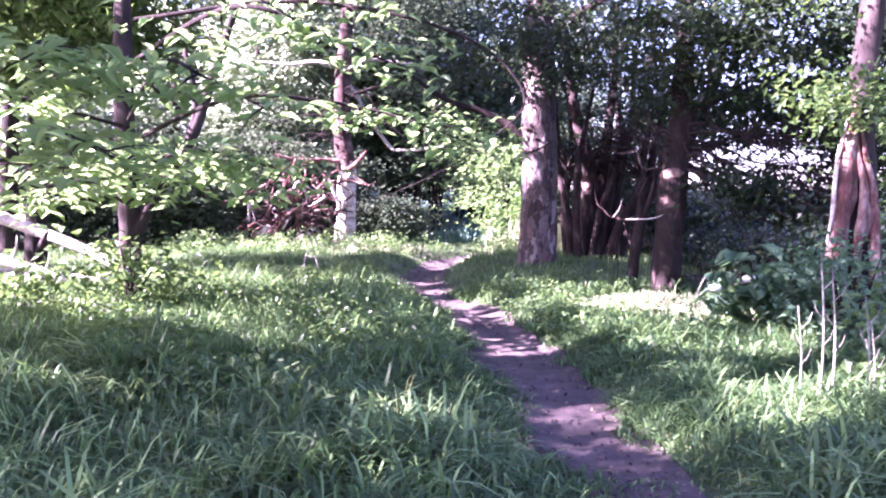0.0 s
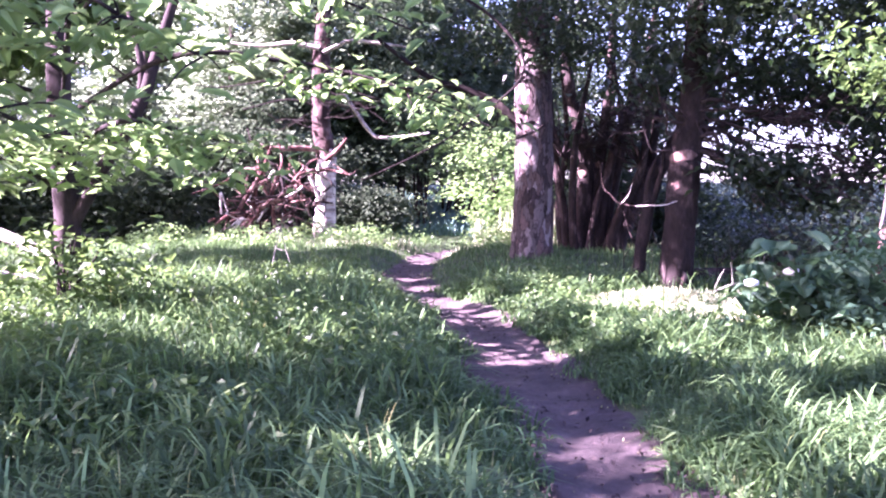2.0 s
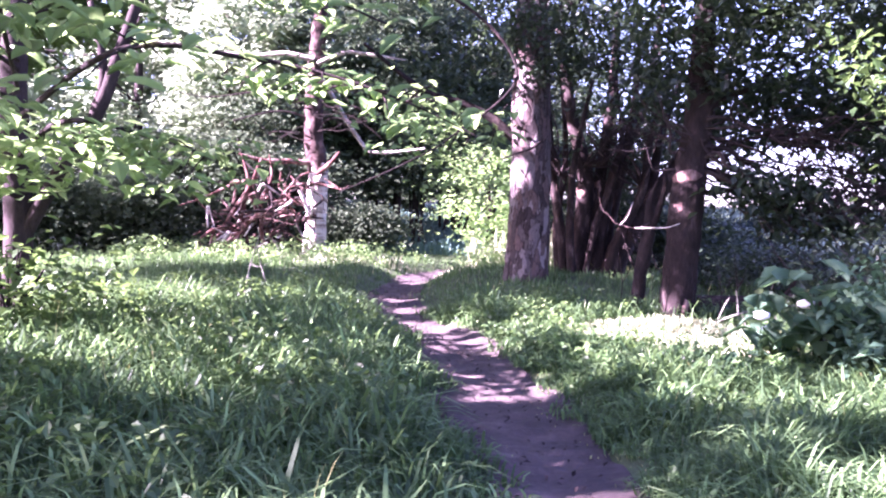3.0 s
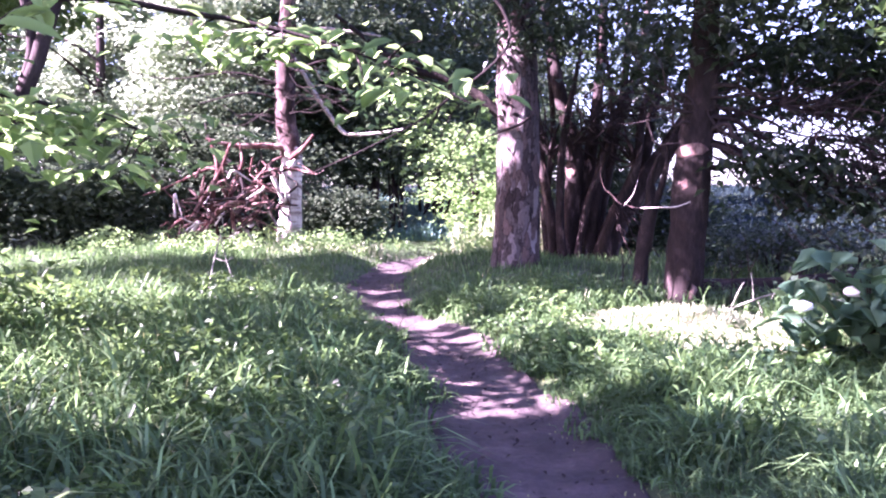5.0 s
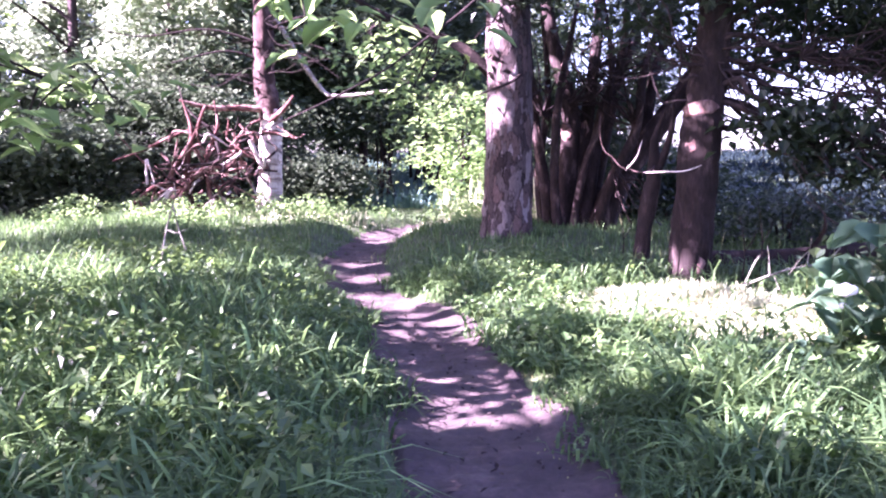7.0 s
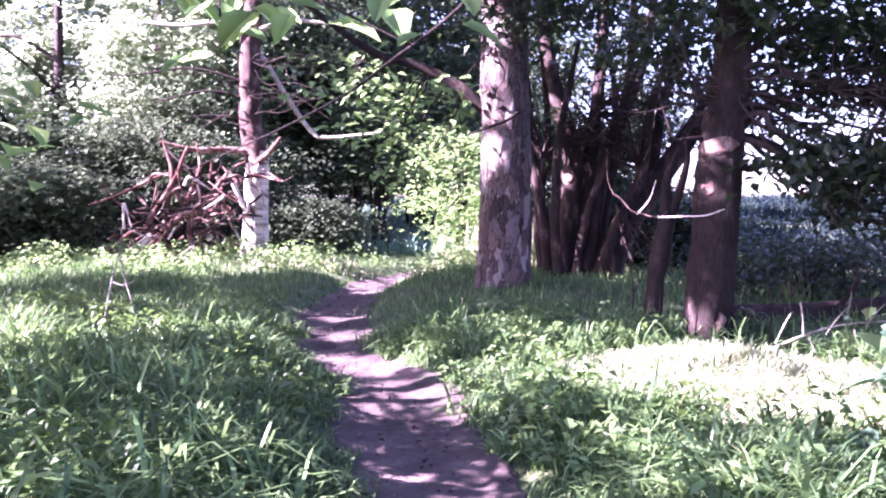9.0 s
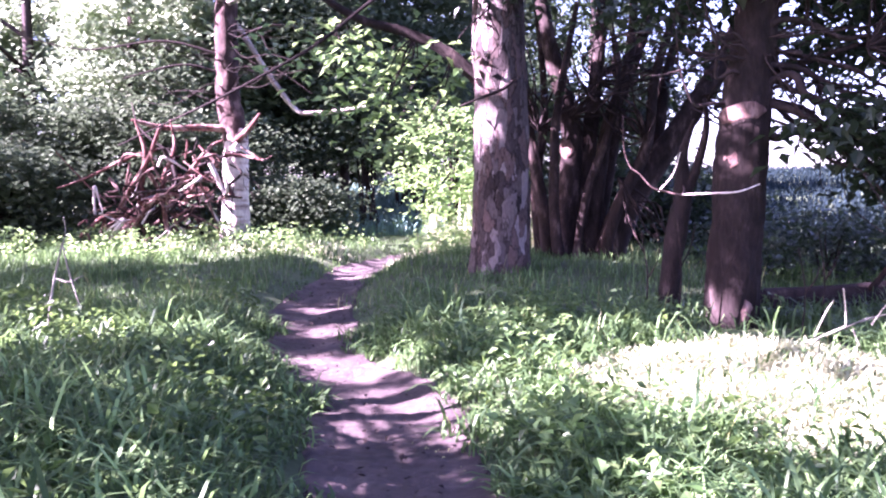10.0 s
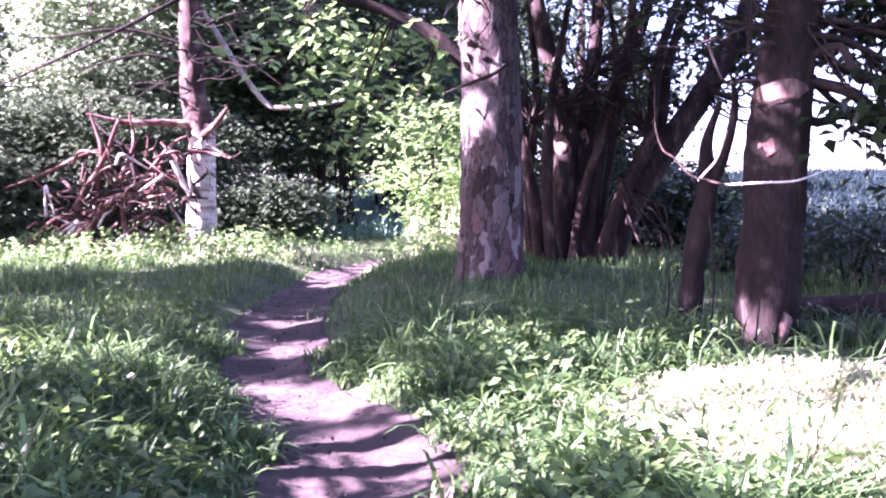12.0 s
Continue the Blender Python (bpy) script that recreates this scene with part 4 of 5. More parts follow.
# ---- dead sapling with an arching pale twig ----
def sapling():
    T = empty("dead_sapling", "short dead sapling with peeling bark and an arching pale twig", "sapling")
    z = foot(2.3, 14.6)
    part("stem", tube([(2.28, 14.6, z - 0.05, 0.105), (2.30, 14.6, 0.6, 0.095), (2.36, 14.6, 1.0, 0.10), (2.42, 14.6, 1.38, 0.09), (2.40, 14.6, 1.75, 0.05), (2.5, 14.55, 2.1, 0.02)],
                      40, 14, 0.2, 301, 0.1), BARK_BROWN, T)
    part("fork", tube([(2.40, 14.6, 1.3, 0.06), (2.52, 14.55, 1.6, 0.05), (2.60, 14.5, 2.0, 0.035), (2.58, 14.5, 2.3, 0.015)], 20, 9, 0.15, 302), BARK_BROWN, T)
    part("twig", tube([(2.40, 14.55, 1.45, 0.0082), (2.15, 13.6, 1.41, 0.0075), (1.80, 12.4, 1.375, 0.0068), (1.66, 12.3, 1.40, 0.0068), (1.56, 12.28, 1.43, 0.0061), (1.47, 12.3, 1.53, 0.0061), (1.41, 12.32, 1.58, 0.0054), (1.36, 12.3, 1.71, 0.0048),
                       (1.35, 12.3, 1.95, 0.0027)], 60, 8, 0.22, 303), BARK_UPPER, T, "arching pale brown twig")
    part("twig", tube([(1.82, 12.45, 1.375, 0.0082), (2.0, 12.32, 1.385, 0.0075), (2.18, 12.3, 1.395, 0.0061), (2.34, 12.3, 1.45, 0.0027)], 26, 7, 0.22, 304), WOOD_GREY, T, "bleached twig")
    part("twig", tube([(1.62, 12.33, 1.40, 0.0061), (1.70, 12.25, 1.52, 0.0054), (1.74, 12.2, 1.68, 0.0020)], 16, 7, 0.2, 305), WOOD_GREY, T)
    for k, (x, y, h) in enumerate([(2.05, 13.4, 1.25), (2.5, 13.7, 1.0), (3.2, 13.6, 0.8), (3.5, 13.9, 0.95), (1.95, 14.2, 0.9)]):
        S = empty("dry_stalk", "thin upright dry brown weed stalk in the grass", "stalk", "dry stalks by the slim tree")
        g = foot(x, y)
        part("stem", tube([(x, y, g - 0.03, 0.009), (x + 0.03, y, g + h * 0.5, 0.007), (x - 0.04, y, g + h, 0.004)], 14, 6, 0.15, 320 + k), BARK_BROWN, S)
        part("side_shoot", tube([(x + 0.03, y, g + h * 0.5, 0.007), (x + 0.10, y - 0.04, g + h * 0.65, 0.006), (x + 0.13, y - 0.05, g + h * 0.8, 0.003)], 8, 5, 0.1, 340 + k), BARK_BROWN, S)
    return T


sapling()

# ---- broken tree with torn red wood ----
def broken_tree():
    T = empty("broken_tree", "split tree trunk with torn reddish wood, sunlit at the break", "tree")
    z = foot(3.9, 9.5)
    part("trunk", tube([(4.06, 9.6, z - 0.1, 0.20), (4.06, 9.6, 1.0, 0.17), (4.02, 9.6, 2.0, 0.15), (4.0, 9.6, 3.0, 0.14), (4.1, 9.6, 4.2, 0.12), (4.3, 9.6, 7, 0.05)], 60, 20, 0.14, 401, 0.1), BARK_DARK, T)
    part("split_stem", tube([(3.70, 9.45, z - 0.05, 0.15), (3.71, 9.44, 0.8, 0.12), (3.73, 9.45, 1.3, 0.105), (3.80, 9.46, 1.8, 0.11), (3.82, 9.45, 2.3, 0.085), (3.90, 9.45, 2.75, 0.03)], 60, 18, 0.32, 402, 0.12), WOOD_RED, T, "torn reddish stem")
    part("splinter", tube([(3.95, 9.38, 0.7, 0.02), (3.92, 9.36, 1.2, 0.05), (3.97, 9.38, 1.7, 0.055), (3.90, 9.40, 2.2, 0.03), (3.87, 9.42, 2.5, 0.008)], 36, 10, 0.4, 403), WOOD_RED, T)
    part("splinter", tube([(4.14, 9.40, 0.6, 0.05), (4.10, 9.36, 1.1, 0.06), (4.09, 9.38, 1.6, 0.05), (3.99, 9.40, 2.1, 0.04), (3.90, 9.42, 2.6, 0.01)], 36, 10, 0.4, 404), WOOD_RED, T)
    part("splinter", tube([(4.03, 9.42, 1.25, 0.02), (4.01, 9.38, 1.5, 0.06), (3.99, 9.40, 1.75, 0.02)], 16, 10, 0.3, 406), PALE_WOOD_AND_SUN, T)
    part("bark_strip", tube([(3.60, 9.40, 1.2, 0.008), (3.64, 9.38, 1.6, 0.02), (3.68, 9.40, 2.1, 0.022), (3.78, 9.42, 2.6, 0.012)], 24, 7, 0.35, 405), BARK_PALE, T)
    crown(T, [((4.2, 9.6, 4.6), (1.6, 1.4, 0.9), 50, 36), ((3.6, 9.5, 2.9), (0.6, 0.5, 0.3), 14, 22), ((3.72, 9.32, 2.75), (0.4, 0.25, 0.3), 16, 22), ((4.6, 9.9, 2.0), (0.6, 0.5, 0.8), 20, 24)], 0.10, LEAF, 11)
    return T


broken_tree()

# ---- shrubs ----
def shrub(x, y, w, d, h, n, per, size, material, seed, label, group="", stems=6, lanes=True, wide=0.7, bottom=0.0, shape=leaf_mesh, way=None):
    T = empty("shrub", label, "shrub", group)
    rng = np.random.RandomState(seed)
    g = foot(x, y)
    for k in range(stems):
        a = rng.rand() * 2 * np.pi
        ex, ey = x + math.cos(a) * w * 0.6 * rng.rand(), y + math.sin(a) * d * 0.6 * rng.rand()
        part("stem", tube([(x + rng.randn() * w * 0.12, y + rng.randn() * d * 0.12, g - 0.05, 0.012 + 0.008 * h), ((x + ex) / 2, (y + ey) / 2, g + h * 0.45, 0.010 + 0.005 * h), (ex, ey, g + h * 0.85, 0.004)],
                          12, 6, 0.12, seed * 7 + k), BARK_BROWN, T)
    way = way or (dict(spread=(0.15, 0.15, 0.10)) if w < 0.8 else {})
    crown(T, [((x, y, g + h * (0.52 + bottom)), (w, d, h * (0.5 - bottom)), n, per)], size, material, seed, "", "foliage", lanes, shape, wide=wide, **way)
    return T


shrub(2.98, 9.45, 0.52, 0.42, 0.92, 24, 8, 0.25, LEAF_BLUE, 501, "bushy broad-leaved shrub with large grey-green leaves", lanes=False, wide=0.95, shape=broad_leaf_mesh,
      way=dict(spread=(0.17, 0.17, 0.09), flat=0.8, tilt=0.3))
shrub(3.5, 8.6, 0.8, 0.6, 1.2, 80, 24, 0.085, LEAF_BLUE, 502, "leafy dark green shrub beside the footpath grass", way=dict(spread=(0.17, 0.17, 0.08)))
shrub(4.3, 10.6, 1.0, 0.8, 1.4, 60, 24, 0.10, LEAF_SHADED, 503, "dark leafy shrub under the broken tree")
shrub(5.6, 12.4, 1.2, 1.0, 1.6, 70, 24, 0.10, LEAF_SHADED, 504, "dark leafy shrub in deep shade")
shrub(-6.2, 9.6, 0.7, 0.5, 0.55, 30, 22, 0.12, LEAF, 506, "low leafy shrub beside the fallen branches")
shrub(-4.5, 9.7, 0.75, 0.5, 0.95, 34, 22, 0.13, LEAF, 507, "low leafy shrub round the foot of the young tree", way=LAYERED)
shrub(3.2, 6.6, 0.5, 0.6, 0.75, 26, 16, 0.10, LEAF, 505, "low leafy shrub at the grass edge")
for k, (x, y, w, h) in enumerate([(-8.4, 27.2, 2.2, 3.6), (-11.6, 26.6, 2.6, 3.8), (-15.2, 26.0, 2.8, 4.0), (-9.8, 24.6, 1.7, 2.3), (-12.8, 23.8, 2.0, 2.6), (-19, 24, 3, 4.2), (-16, 21.5, 2.2, 2.8)]):
    shrub(x, y, w, 1.5, h, 250, 40, 0.17, LEAF_THICKET, 520 + k, "dense grey-green thicket in shade behind the clearing", "thicket", 8, way=LAYERED)
# Shrubs that should look sunlit take the brighter leaf colours.
for k, (x, y, w, h, m, up) in enumerate([(0.1, 27.6, 1.4, 3.8, LEAF_YOUNG_SUNLIT, 0), (1.3, 26.8, 1.0, 2.2, LEAF_YOUNG_SUNLIT, 0), (-6.0, 28.6, 1.7, 3.2, LEAF_THICKET, 0), (-2.5, 31.5, 1.9, 4.4, LEAF_THICKET, 0.2), (-0.6, 34.0, 2.0, 5.0, LEAF_THICKET, 0.2), (-3.9, 27.6, 1.0, 1.5, LEAF_THICKET, 0),
        (3.4, 25.4, 1.7, 3.0, LEAF_SHADED, 0), (5.6, 26.4, 1.4, 1.9, LEAF_SHADED, 0),
        (-4.6, 34.5, 2.6, 7.2, LEAF_SUNLIT, 0.12), (-1.6, 38.5, 2.8, 7.6, LEAF_SUNLIT, 0.15), (-8.0, 36.0, 2.8, 7.4, LEAF_SUNLIT, 0.1), (1.6, 40.0, 2.6, 6.4, LEAF_THICKET, 0.12), (-12.0, 49.0, 4.4, 6.5, LEAF_THICKET, 0), (-5.0, 50.0, 4.4, 6.5, LEAF_THICKET, 0), (1.5, 51.0, 4.2, 6.0, LEAF_THICKET, 0)]):
    shrub(x, y, w, 1.1, h, 330 if h > 6 else 90 if m is LEAF_YOUNG_SUNLIT else 150, 34, 0.15 if h < 6 else 0.22 if y < 45 else 0.34, m, 540 + k, "green shrub behind the path's bend, sunlight put into its leaves" if m in (LEAF_SUNLIT, LEAF_YOUNG_SUNLIT) else "dark green shrub in the shade of the trees", "", 7, bottom=up, way=LAYERED)


for k, (x, y, w, h) in enumerate([(5.2, 17.6, 0.9, 0.9), (6.9, 18.6, 1.1, 1.0), (8.4, 17.2, 1.1, 1.1), (4.5, 19.4, 0.9, 0.8), (6.0, 20.6, 1.1, 1.0)]):
    shrub(x, y, w, 0.7, h, 50, 30, 0.09, LEAF_SHADED, 560 + k, "low dark bramble in the shade behind the slim tree", "brambles", 6)


def flowers():
    T = empty("white_flowers", "cluster of small white flower heads beside the shrub", "flowers")
    rng = np.random.RandomState(61)
    for k in range(6):
        x, y = 2.05 + rng.rand() * 0.75, 9.1 + rng.rand() * 0.35
        g, h = foot(x, y), 0.45 + 0.28 * rng.rand()
        s = part("stalk", tube([(x, y, g - 0.02, 0.006), (x + 0.02, y, g + h * 0.6, 0.005), (x + 0.03, y, g + h, 0.004)], 8, 5, 0.0, 600 + k), GRASS, T)
        bm = bmesh.new()
        bmesh.ops.create_icosphere(bm, subdivisions=2, radius=0.03 + 0.04 * (k % 3 == 0))
        for v in bm.verts:
            v.co *= 1 + 0.35 * noise.noise(v.co * 60 + Vector((k * 3.0, 0, 0)))
            v.co.z *= 0.6
            v.co += Vector((x + 0.03, y, g + h))
        me = bpy.data.meshes.new("flower_head")
        bm.to_mesh(me)
        bm.free()
        part("flower_head", me, PETAL, s)
    return T


flowers()

# ---- near tree on the left whose leafy boughs hang over the clearing ----
def tree_overhanging():
    T = empty("tree", "young tree whose bright leafy boughs hang over the clearing", "tree")
    part("trunk", tube([(-4.9, 10.5, foot(-4.9, 10.5) - 0.1, 0.16), (-4.88, 10.5, 1.2, 0.14), (-4.95, 10.5, 2.6, 0.135), (-5.15, 10.9, 4.2, 0.11), (-5.7, 12.0, 7, 0.05)], 50, 18, 0.1, 701, 0.12), BARK_DARK, T)
    part("stem", tube([(-4.88, 10.5, 1.0, 0.08), (-4.4, 10.45, 1.8, 0.075), (-4.0, 10.4, 2.4, 0.07), (-3.75, 10.4, 3.1, 0.06), (-3.3, 10.4, 4.4, 0.03)], 34, 12, 0.12, 702), BARK_DARK, T)
    part("stem", tube([(-4.05, 10.4, 2.35, 0.05), (-3.95, 10.4, 2.8, 0.045), (-4.1, 10.4, 3.5, 0.03)], 16, 9, 0.12, 703), BARK_DARK, T)
    boughs = [
        [(-4.85, 10.4, 2.3, 0.05), (-2.8, 8.2, 2.6, 0.04), (-1.9, 8.5, 2.62, 0.03), (-1.2, 8.6, 2.5, 0.02), (-0.6, 8.6, 2.3, 0.012), (-0.05, 8.6, 2.05, 0.005)],
        [(-4.85, 10.4, 1.9, 0.045), (-3.4, 8.6, 2.1, 0.035), (-3.0, 9.4, 2.05, 0.025), (-2.3, 9.8, 1.85, 0.010)],
        [(-4.8, 10.5, 3.9, 0.05), (-2.6, 10.4, 4.1, 0.04), (-0.6, 10.4, 3.7, 0.03), (0.25, 10.35, 2.9, 0.022), (-0.35, 10.3, 2.25, 0.015), (-0.85, 10.3, 1.94, 0.011), (-1.5, 10.3, 1.64, 0.005)],
        [(-4.85, 10.4, 1.5, 0.04), (-4.3, 8.2, 1.75, 0.03), (-5.0, 8.8, 1.7, 0.02), (-5.7, 9.2, 1.45, 0.008)],
        [(-4.85, 10.4, 3.3, 0.05), (-2.6, 7.7, 3.4, 0.04), (-1.6, 7.8, 3.1, 0.025), (-0.7, 7.9, 2.75, 0.01)],
        [(-4.85, 10.4, 2.9, 0.04), (-4.6, 8.6, 3.0, 0.03), (-5.6, 9.4, 2.6, 0.012)],
        [(-4.85, 10.4, 2.0, 0.04), (-3.9, 6.9, 2.2, 0.03), (-3.5, 6.3, 2.1, 0.02), (-2.9, 6.0, 1.9, 0.008)],
        [(-4.85, 10.4, 2.6, 0.04), (-3.0, 7.0, 2.75, 0.03), (-2.5, 6.7, 2.6, 0.02), (-2.0, 6.7, 2.35, 0.008)],
        [(-4.85, 10.4, 2.5, 0.04), (-4.9, 7.5, 2.55, 0.03), (-5.9, 7.6, 2.3, 0.012)],
        [(-4.85, 10.4, 1.8, 0.04), (-4.3, 6.9, 1.9, 0.03), (-4.6, 6.5, 1.7, 0.02), (-4.9, 6.2, 1.4, 0.008)],
        [(-4.85, 10.4, 2.8, 0.04), (-3.9, 7.0, 2.9, 0.03), (-3.8, 6.4, 2.75, 0.02), (-3.4, 6.0, 2.5, 0.008)],
    ]
    rng = np.random.RandomState(72)
    places = []
    for k, b in enumerate(boughs):
        part("bough", tube([(*q[:3], q[3] * 0.62) for q in b], 40, 8, 0.1, 710 + k), BARK_BROWN, T)
        c = spline(b, 60)[:, :3]
        c = c[12:] if k != 2 else c[6:22]
        for q in c[::2]:
            n = rng.poisson(2.9 if q[0] < -2.2 else 3.4 if q[0] < -1.0 else 2.0)
            places.append(q + rng.randn(n, 3) * (0.30, 0.30, 0.06) + (0, 0, -0.04))
        for j in range(9):
            a = c[rng.randint(len(c))]
            e = a + (rng.randn() * 0.35 + 0.05, rng.randn() * 0.45, -0.12 + 0.15 * rng.randn())
            part("twig", tube([(*a, 0.010), (*((a + e) / 2 + (0, 0, 0.04)), 0.007), (*e, 0.003)], 8, 5, 0.0, 740 + 9 * k + j), BARK_BROWN, T)
            places.append(e + rng.randn(8 if e[0] < -1.2 else 4, 3) * (0.22, 0.20, 0.02))
    p = np.vstack(places)
    part("leaves", broad_leaf_mesh(p, 0.20, rng, 0.10, 0.90, 0.62, 0.15), LEAF_YOUNG_SUNLIT, T, "bright young leaves")
    crown(T, [((-4.6, 9.3, 1.85), (1.3, 0.6, 0.36), 36, 15), ((-3.2, 8.9, 1.75), (0.9, 0.5, 0.25), 10, 13)], 0.17, LEAF_YOUNG_SUNLIT, 75, "bright young leaves", "leaf_sprays", **LAYERED)
    crown(T, [((-4.8, 10.3, 5.6), (2.4, 2.2, 1.5), 80, 36)], 0.14, LEAF, 73)
    return T


tree_overhanging()

# ---- woodland on the left: tall trees that shade the clearing ----
def tall_tree(x, y, r, h, low, spread, seed, leaf, bark, label, group="woodland trees", n=150, lean=0.0, size=0.15, extra=(), way=CLUMPED):
    T = empty("tree", label, "tree", group)
    rng = np.random.RandomState(seed)
    g = foot(x, y)
    part("trunk", tube([(x, y, g - 0.1, r), (x + lean * 0.2, y, g + h * 0.2, r * 0.9), (x + lean * 0.6, y + 0.1, g + h * 0.5, r * 0.65), (x + lean, y, g + h * 0.95, r * 0.15)], 50, 16, 0.1, seed, 0.2), bark, T)
    blobs = [((x + lean * 0.7, y, (low + h) / 2 + 0.4), (spread, spread, (h - low) / 2), n, 40), *extra]
    for c, q, _, _ in extra:
        part("bough", tube([(x + lean * 0.4, y, c[2] * 0.7, r * 0.5), ((x + c[0]) / 2, (y + c[1]) / 2, c[2] * 0.9, r * 0.4), (c[0], c[1], c[2], r * 0.2), (c[0] + q[0] * 0.6, c[1], c[2] + 0.2, 0.015)], 26, 9, 0.1, seed * 5 + int(c[1])), bark, T)
    for k in range(7):
        a, z = rng.rand() * 2 * np.pi, low + (h - low) * 0.5 * rng.rand()
        L = spread * (0.6 + 0.5 * rng.rand())
        e = np.array((x + math.cos(a) * L, y + math.sin(a) * L, z + 0.5 * rng.randn()))
        part("branch", tube([(x + lean * z / h * 0.7, y, z - 0.5, r * 0.35), ((x + e[0]) / 2, (y + e[1]) / 2, z + 0.2, r * 0.22), (*e, 0.012)], 20, 7, 0.12, seed * 3 + k), bark, T)
        blobs.append((tuple(e), (0.9, 0.9, 0.4), 10, 34))
    crown(T, blobs, size, leaf, seed + 1, **way)
    return T


GREEN = "tall woodland tree with a spreading green crown"
# Extra boughs and the (-22, 20.5) tree are added, mostly unseen, to cast shade.
for k, (x, y, r, h, low, s, n, lean, extra) in enumerate([
        (-9.6, 16.4, 0.22, 12, 3.8, 3.0, 260, 0.3, [((-4.2, 17.6, 7.2), (2.8, 1.8, 1.3), 120, 40), ((-4.6, 15.0, 7.0), (2.4, 1.6, 1.2), 110, 40), ((-9.0, 15.6, 5.0), (2.4, 2.4, 1.0), 110, 40), ((-9.9, 17.1, 4.6), (1.9, 1.3, 0.9), 130, 40)]),
        (-9.4, 11.6, 0.24, 12, 4.2, 3.2, 280, 0.4, [((-4.0, 12.7, 6.8), (2.8, 1.6, 1.3), 90, 40), ((-4.4, 10.2, 7.2), (2.4, 1.6, 1.2), 70, 40)]),
        (-9.5, 4.0, 0.25, 12, 3.4, 3.4, 300, 0.4, [((-5.0, 4.6, 6.6), (2.6, 2.0, 1.2), 70, 40), ((-6.9, 6.3, 4.9), (1.0, 1.3, 0.7), 60, 40), ((-8.4, 6.2, 3.5), (1.2, 1.2, 0.55), 70, 40)]),
        (-13.0, 6.9, 0.22, 12, 3.6, 3.2, 260, 0.3, []), (-6.0, -0.5, 0.22, 11, 3.2, 3.2, 280, 0.2, []),
        (-12.4, 20.0, 0.24, 13, 3.8, 3.2, 260, 0.3, [((-7.4, 19.2, 8.2), (2.8, 1.8, 1.4), 80, 40)]),
        (-15, 14, 0.26, 13, 3.4, 3.2, 200, 0.2, []), (-22, 20.5, 0.26, 12, 3.2, 3.4, 130, 0.2, []), (-13.5, 0.0, 0.26, 13, 3.4, 3.4, 200, 0.2, [])]):
    tall_tree(x, y, r, h, low, s, 800 + 5 * k, LEAF, BARK_BROWN, GREEN, n=n, lean=lean, size=0.20, extra=extra, way={})
# Far trees left of x = -5 have sunlight painted into their leaves.
FAR = "slender tree of the wood behind the clearing"
for k, (x, y, r, h, low, s) in enumerate([
        (-9.0, 30, 0.2, 11, 2.6, 2.4), (-12.5, 31, 0.22, 12, 2.4, 2.8), (-16.5, 29, 0.25, 12, 2.2, 3.0), (-6.5, 32, 0.18, 11, 2.8, 2.2), (-3.4, 33, 0.16, 11, 2.8, 2.0),
        (-21, 27, 0.26, 13, 2.2, 3.2), (-1.2, 36, 0.2, 11, 3.0, 2.4), (-19, 36, 0.3, 14, 2.4, 3.6), (-12, 39, 0.3, 14, 2.6, 3.6), (-6, 42, 0.3, 13, 2.6, 3.4), (2.2, 44, 0.3, 12, 3.4, 3.0), (-14.5, 33.5, 0.25, 12, 1.8, 3.0), (-24, 31, 0.3, 13, 2.0, 3.4)]):
    tall_tree(x, y, r, h, low, s, 900 + 5 * k, LEAF_SUNLIT if x < -5 else LEAF_THICKET, BARK_DARK, FAR, "trees behind the clearing", 360, size=0.24, way=LAYERED)
RIGHT = "tall tree beyond the footpath, shade painted into its leaves"
# The last two are added, mostly hidden, to shade the far slope.
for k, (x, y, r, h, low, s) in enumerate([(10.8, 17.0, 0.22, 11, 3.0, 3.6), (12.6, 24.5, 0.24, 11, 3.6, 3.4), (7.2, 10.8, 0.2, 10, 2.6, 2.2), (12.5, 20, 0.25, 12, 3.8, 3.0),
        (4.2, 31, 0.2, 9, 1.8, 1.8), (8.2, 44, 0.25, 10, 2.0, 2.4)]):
    tall_tree(x, y, r, h, low, s, 1000 + 5 * k, LEAF_SHADED, BARK_DARK, RIGHT, "trees beyond the path", 130)

# ---- fallen logs, stalks, litter ----
def fallen_logs():
    for k, s in enumerate([[(-8.4, 12.6, 1.40, 0.10), (-7.4, 12.2, 1.16, 0.09), (-6.2, 11.9, 0.80, 0.075), (-5.4, 11.8, 0.42, 0.045)],
                           [(-8.2, 11.7, 0.80, 0.09), (-7.2, 11.6, 0.62, 0.085), (-6.4, 11.6, 0.40, 0.06)],
                           [(-7.9, 12.0, 0.40, 0.12), (-7.0, 12.1, 0.36, 0.11), (-6.0, 12.3, 0.30, 0.09)],
                           [(-7.4, 12.7, 0.30, 0.07), (-7.1, 12.2, 0.75, 0.06), (-6.7, 11.7, 1.05, 0.03)]]):
        T = empty("fallen_log", "bleached fallen branch lying across the brush", "log", "fallen branches")
        part("log", tube(s, 26, 12, 0.14, 1200 + k), WOOD_GREY if k != 3 else BARK_BROWN, T)
        part("snag", tube([(*s[1][:3], 0.03), (s[1][0] + 0.15, s[1][1] - 0.1, s[1][2] + 0.22, 0.02), (s[1][0] + 0.2, s[1][1] - 0.15, s[1][2] + 0.4, 0.008)], 8, 6, 0.1, 1220 + k), WOOD_GREY, T)


fallen_logs()


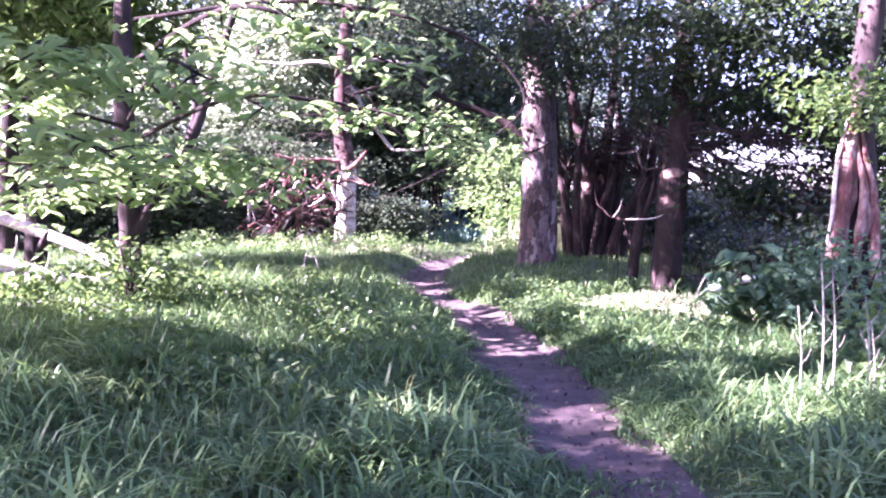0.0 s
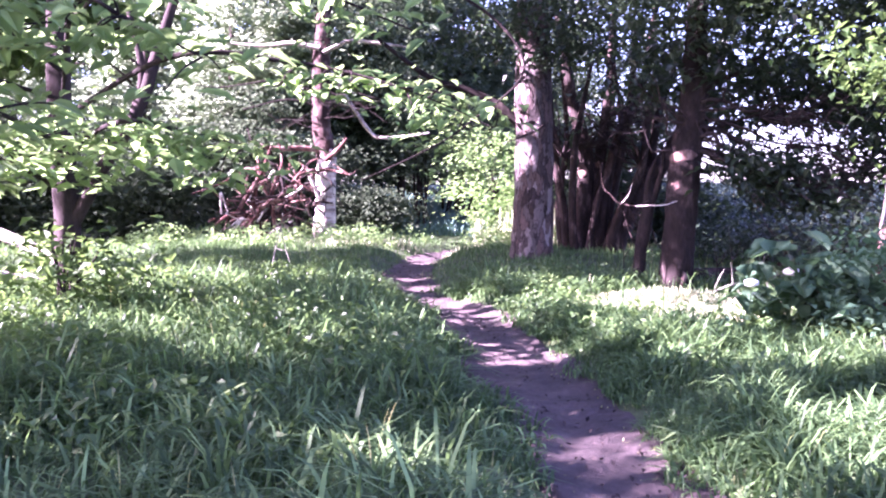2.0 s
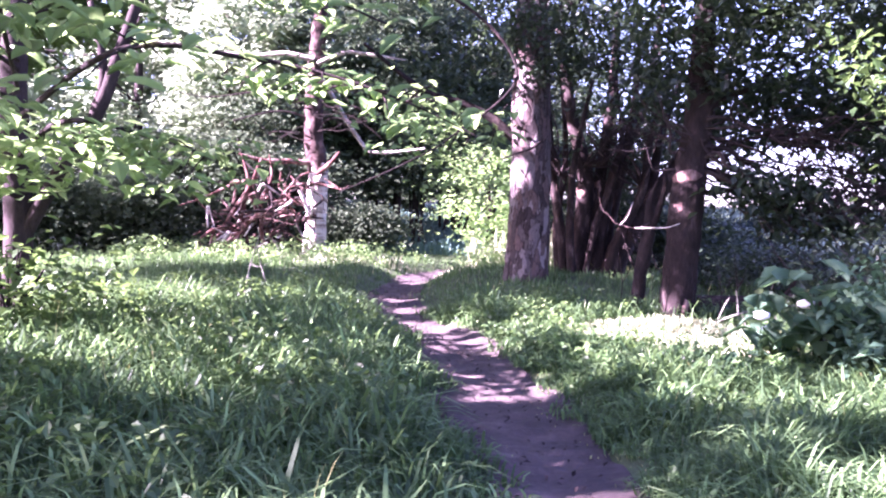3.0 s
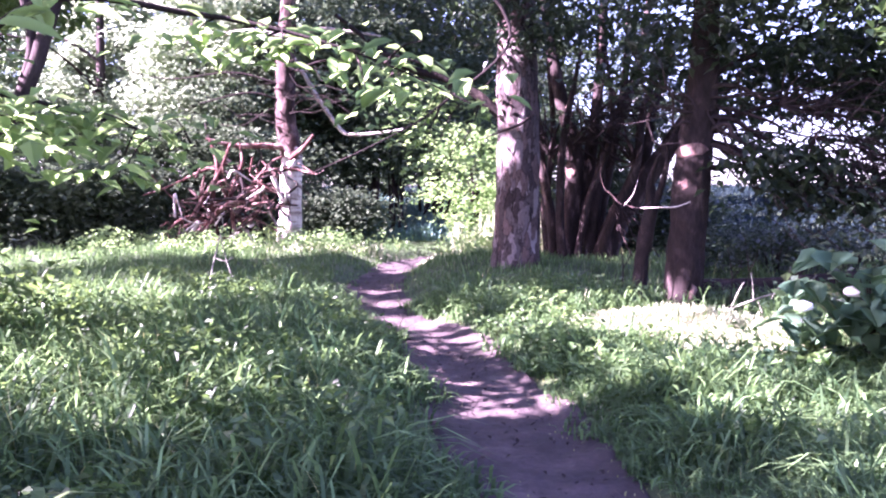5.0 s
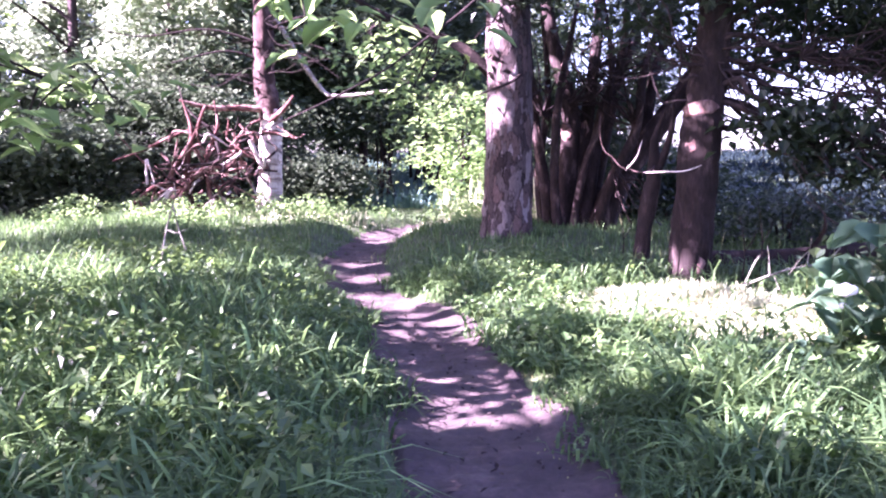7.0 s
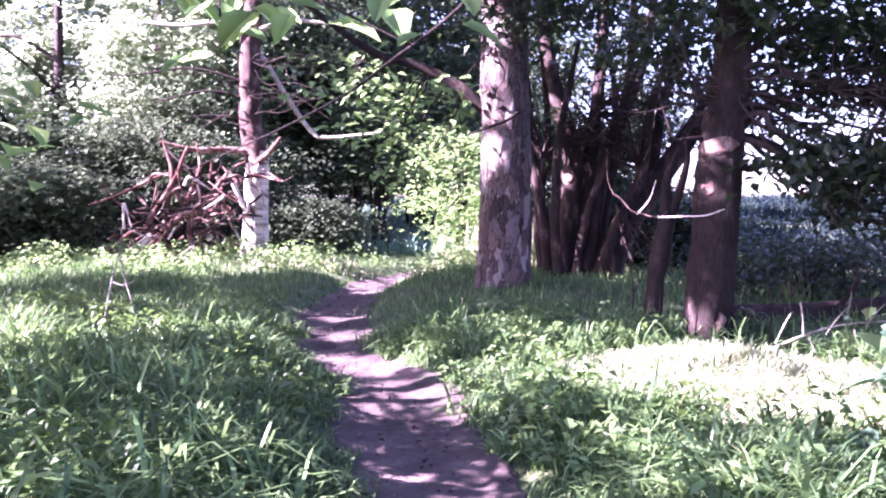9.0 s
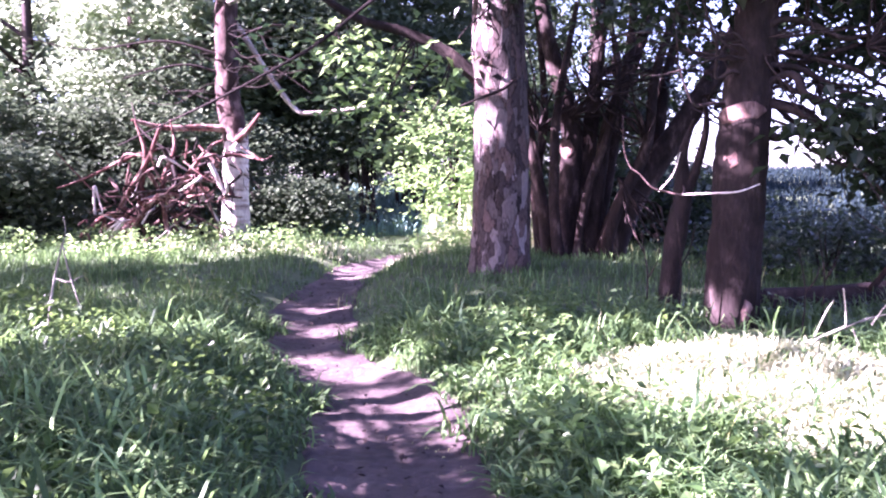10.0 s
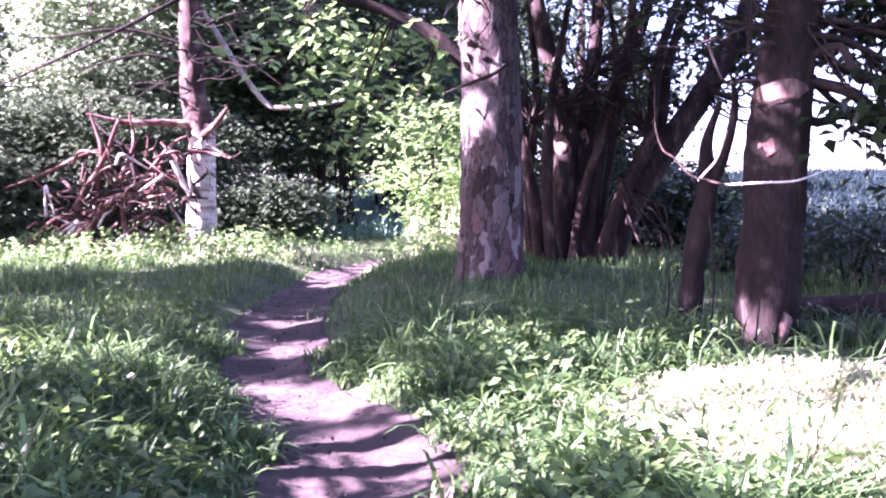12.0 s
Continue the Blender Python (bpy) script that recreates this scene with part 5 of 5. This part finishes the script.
for k, (x, y, h) in enumerate([(2.26, 5.9, 1.2), (2.36, 5.95, 1.1), (2.22, 6.2, 0.8), (2.62, 6.0, 0.9), (2.75, 6.2, 0.7)]):
    S = empty("dry_stalk", "tall pale dry weed stalk standing in green grass", "stalk", "pale stalks in the verge")
    g = foot(x, y)
    part("stem", tube([(x, y, g - 0.03, 0.009), (x + 0.02, y, g + h * 0.5, 0.008), (x - 0.02, y, g + h, 0.004)], 12, 6, 0.1, 1400 + k), STALK, S)
    for j in range(3):
        z = g + h * (0.45 + 0.17 * j)
        part("side_shoot", tube([(x + 0.01, y, z, 0.004), (x + 0.05 * (-1) ** j, y - 0.03, z + 0.06, 0.004), (x + 0.07 * (-1) ** j, y - 0.04, z + 0.13, 0.002)], 6, 5, 0.0, 1420 + 5 * k + j), STALK, S)


def fallen_limb():
    T = empty("fallen_log", "dark fallen log lying in shade behind the slim tree", "log")
    part("log", tube([(3.3, 15.2, 0.22, 0.13), (4.4, 15.3, 0.26, 0.12), (5.6, 15.5, 0.36, 0.10), (6.8, 15.6, 0.42, 0.06)], 30, 12, 0.14, 1500), BARK_DARK, T)
    part("snag", tube([(4.6, 15.25, 0.30, 0.04), (4.75, 15.1, 0.62, 0.03), (4.7, 15.0, 0.85, 0.01)], 10, 7, 0.1, 1501), BARK_DARK, T)
    B = empty("dead_branch", "pale forked dead branch lying behind the sunny grass", "branch")
    g = foot(3.4, 12.9)
    part("limb", tube([(2.75, 12.8, g + 0.03, 0.013), (3.2, 12.85, g + 0.22, 0.012), (3.6, 12.9, g + 0.33, 0.010), (4.1, 12.9, g + 0.38, 0.008)], 20, 7, 0.12, 1510), STALK, B)
    for k, (x, dx, dz) in enumerate([(3.0, 0.12, 0.30), (3.25, -0.06, 0.34), (3.45, 0.16, 0.25), (3.62, 0.02, 0.36), (3.8, 0.14, 0.22), (3.3, 0.1, -0.25), (3.7, 0.1, -0.38)]):
        z = g + 0.16 + 0.20 * (x - 3.0)
        part("fork", tube([(x, 12.86, z, 0.008), (x + dx * 0.5, 12.82, z + dz * 0.6, 0.007), (x + dx, 12.8, z + dz, 0.005)], 9, 6, 0.1, 1520 + k), STALK, B)


fallen_limb()


def dead_stalk():
    T = empty("dead_stalk", "forked bleached dead stalk standing in the grass", "stalk")
    x, y = -3.03, 12.9
    g = foot(x, y)
    part("stem", tube([(x - 0.17, y, g - 0.05, 0.0112), (x - 0.10, y, g + 0.45, 0.0105), (x, y, g + 0.86, 0.0084)], 14, 7, 0.1, 1301), STALK, T)
    part("fork", tube([(x, y, g + 0.86, 0.0084), (x + 0.06, y - 0.02, g + 0.62, 0.0084), (x + 0.15, y - 0.05, g + 0.36, 0.0049)], 10, 6, 0.1, 1310), STALK, T)
    part("fork", tube([(x - 0.07, y, g + 0.58, 0.0070), (x + 0.05, y - 0.02, g + 0.55, 0.0063), (x + 0.17, y - 0.02, g + 0.60, 0.0035)], 8, 6, 0.1, 1311), STALK, T)
    part("fork", tube([(x - 0.02, y, g + 0.78, 0.0070), (x + 0.03, y, g + 0.95, 0.0056), (x + 0.02, y, g + 1.08, 0.0028)], 8, 6, 0.1, 1312), STALK, T)


dead_stalk()


def litter():
    """Dry leaf bits and crumbs of earth trodden into the path."""
    rng = np.random.RandomState(77)
    y = 2.4 + 20 * rng.rand(700) ** 1.5
    x = bend(y) + rng.randn(700) * 0.30
    p = np.stack([x, y, land(x, y) + 0.012], 1)
    return tagged(part("leaf_litter", leaf_mesh(p, 0.04, rng, 0.0, 0.85), BARK_STEM), "dry brown leaf bits scattered on the trodden earth", "litter", kind="stuff")


litter()
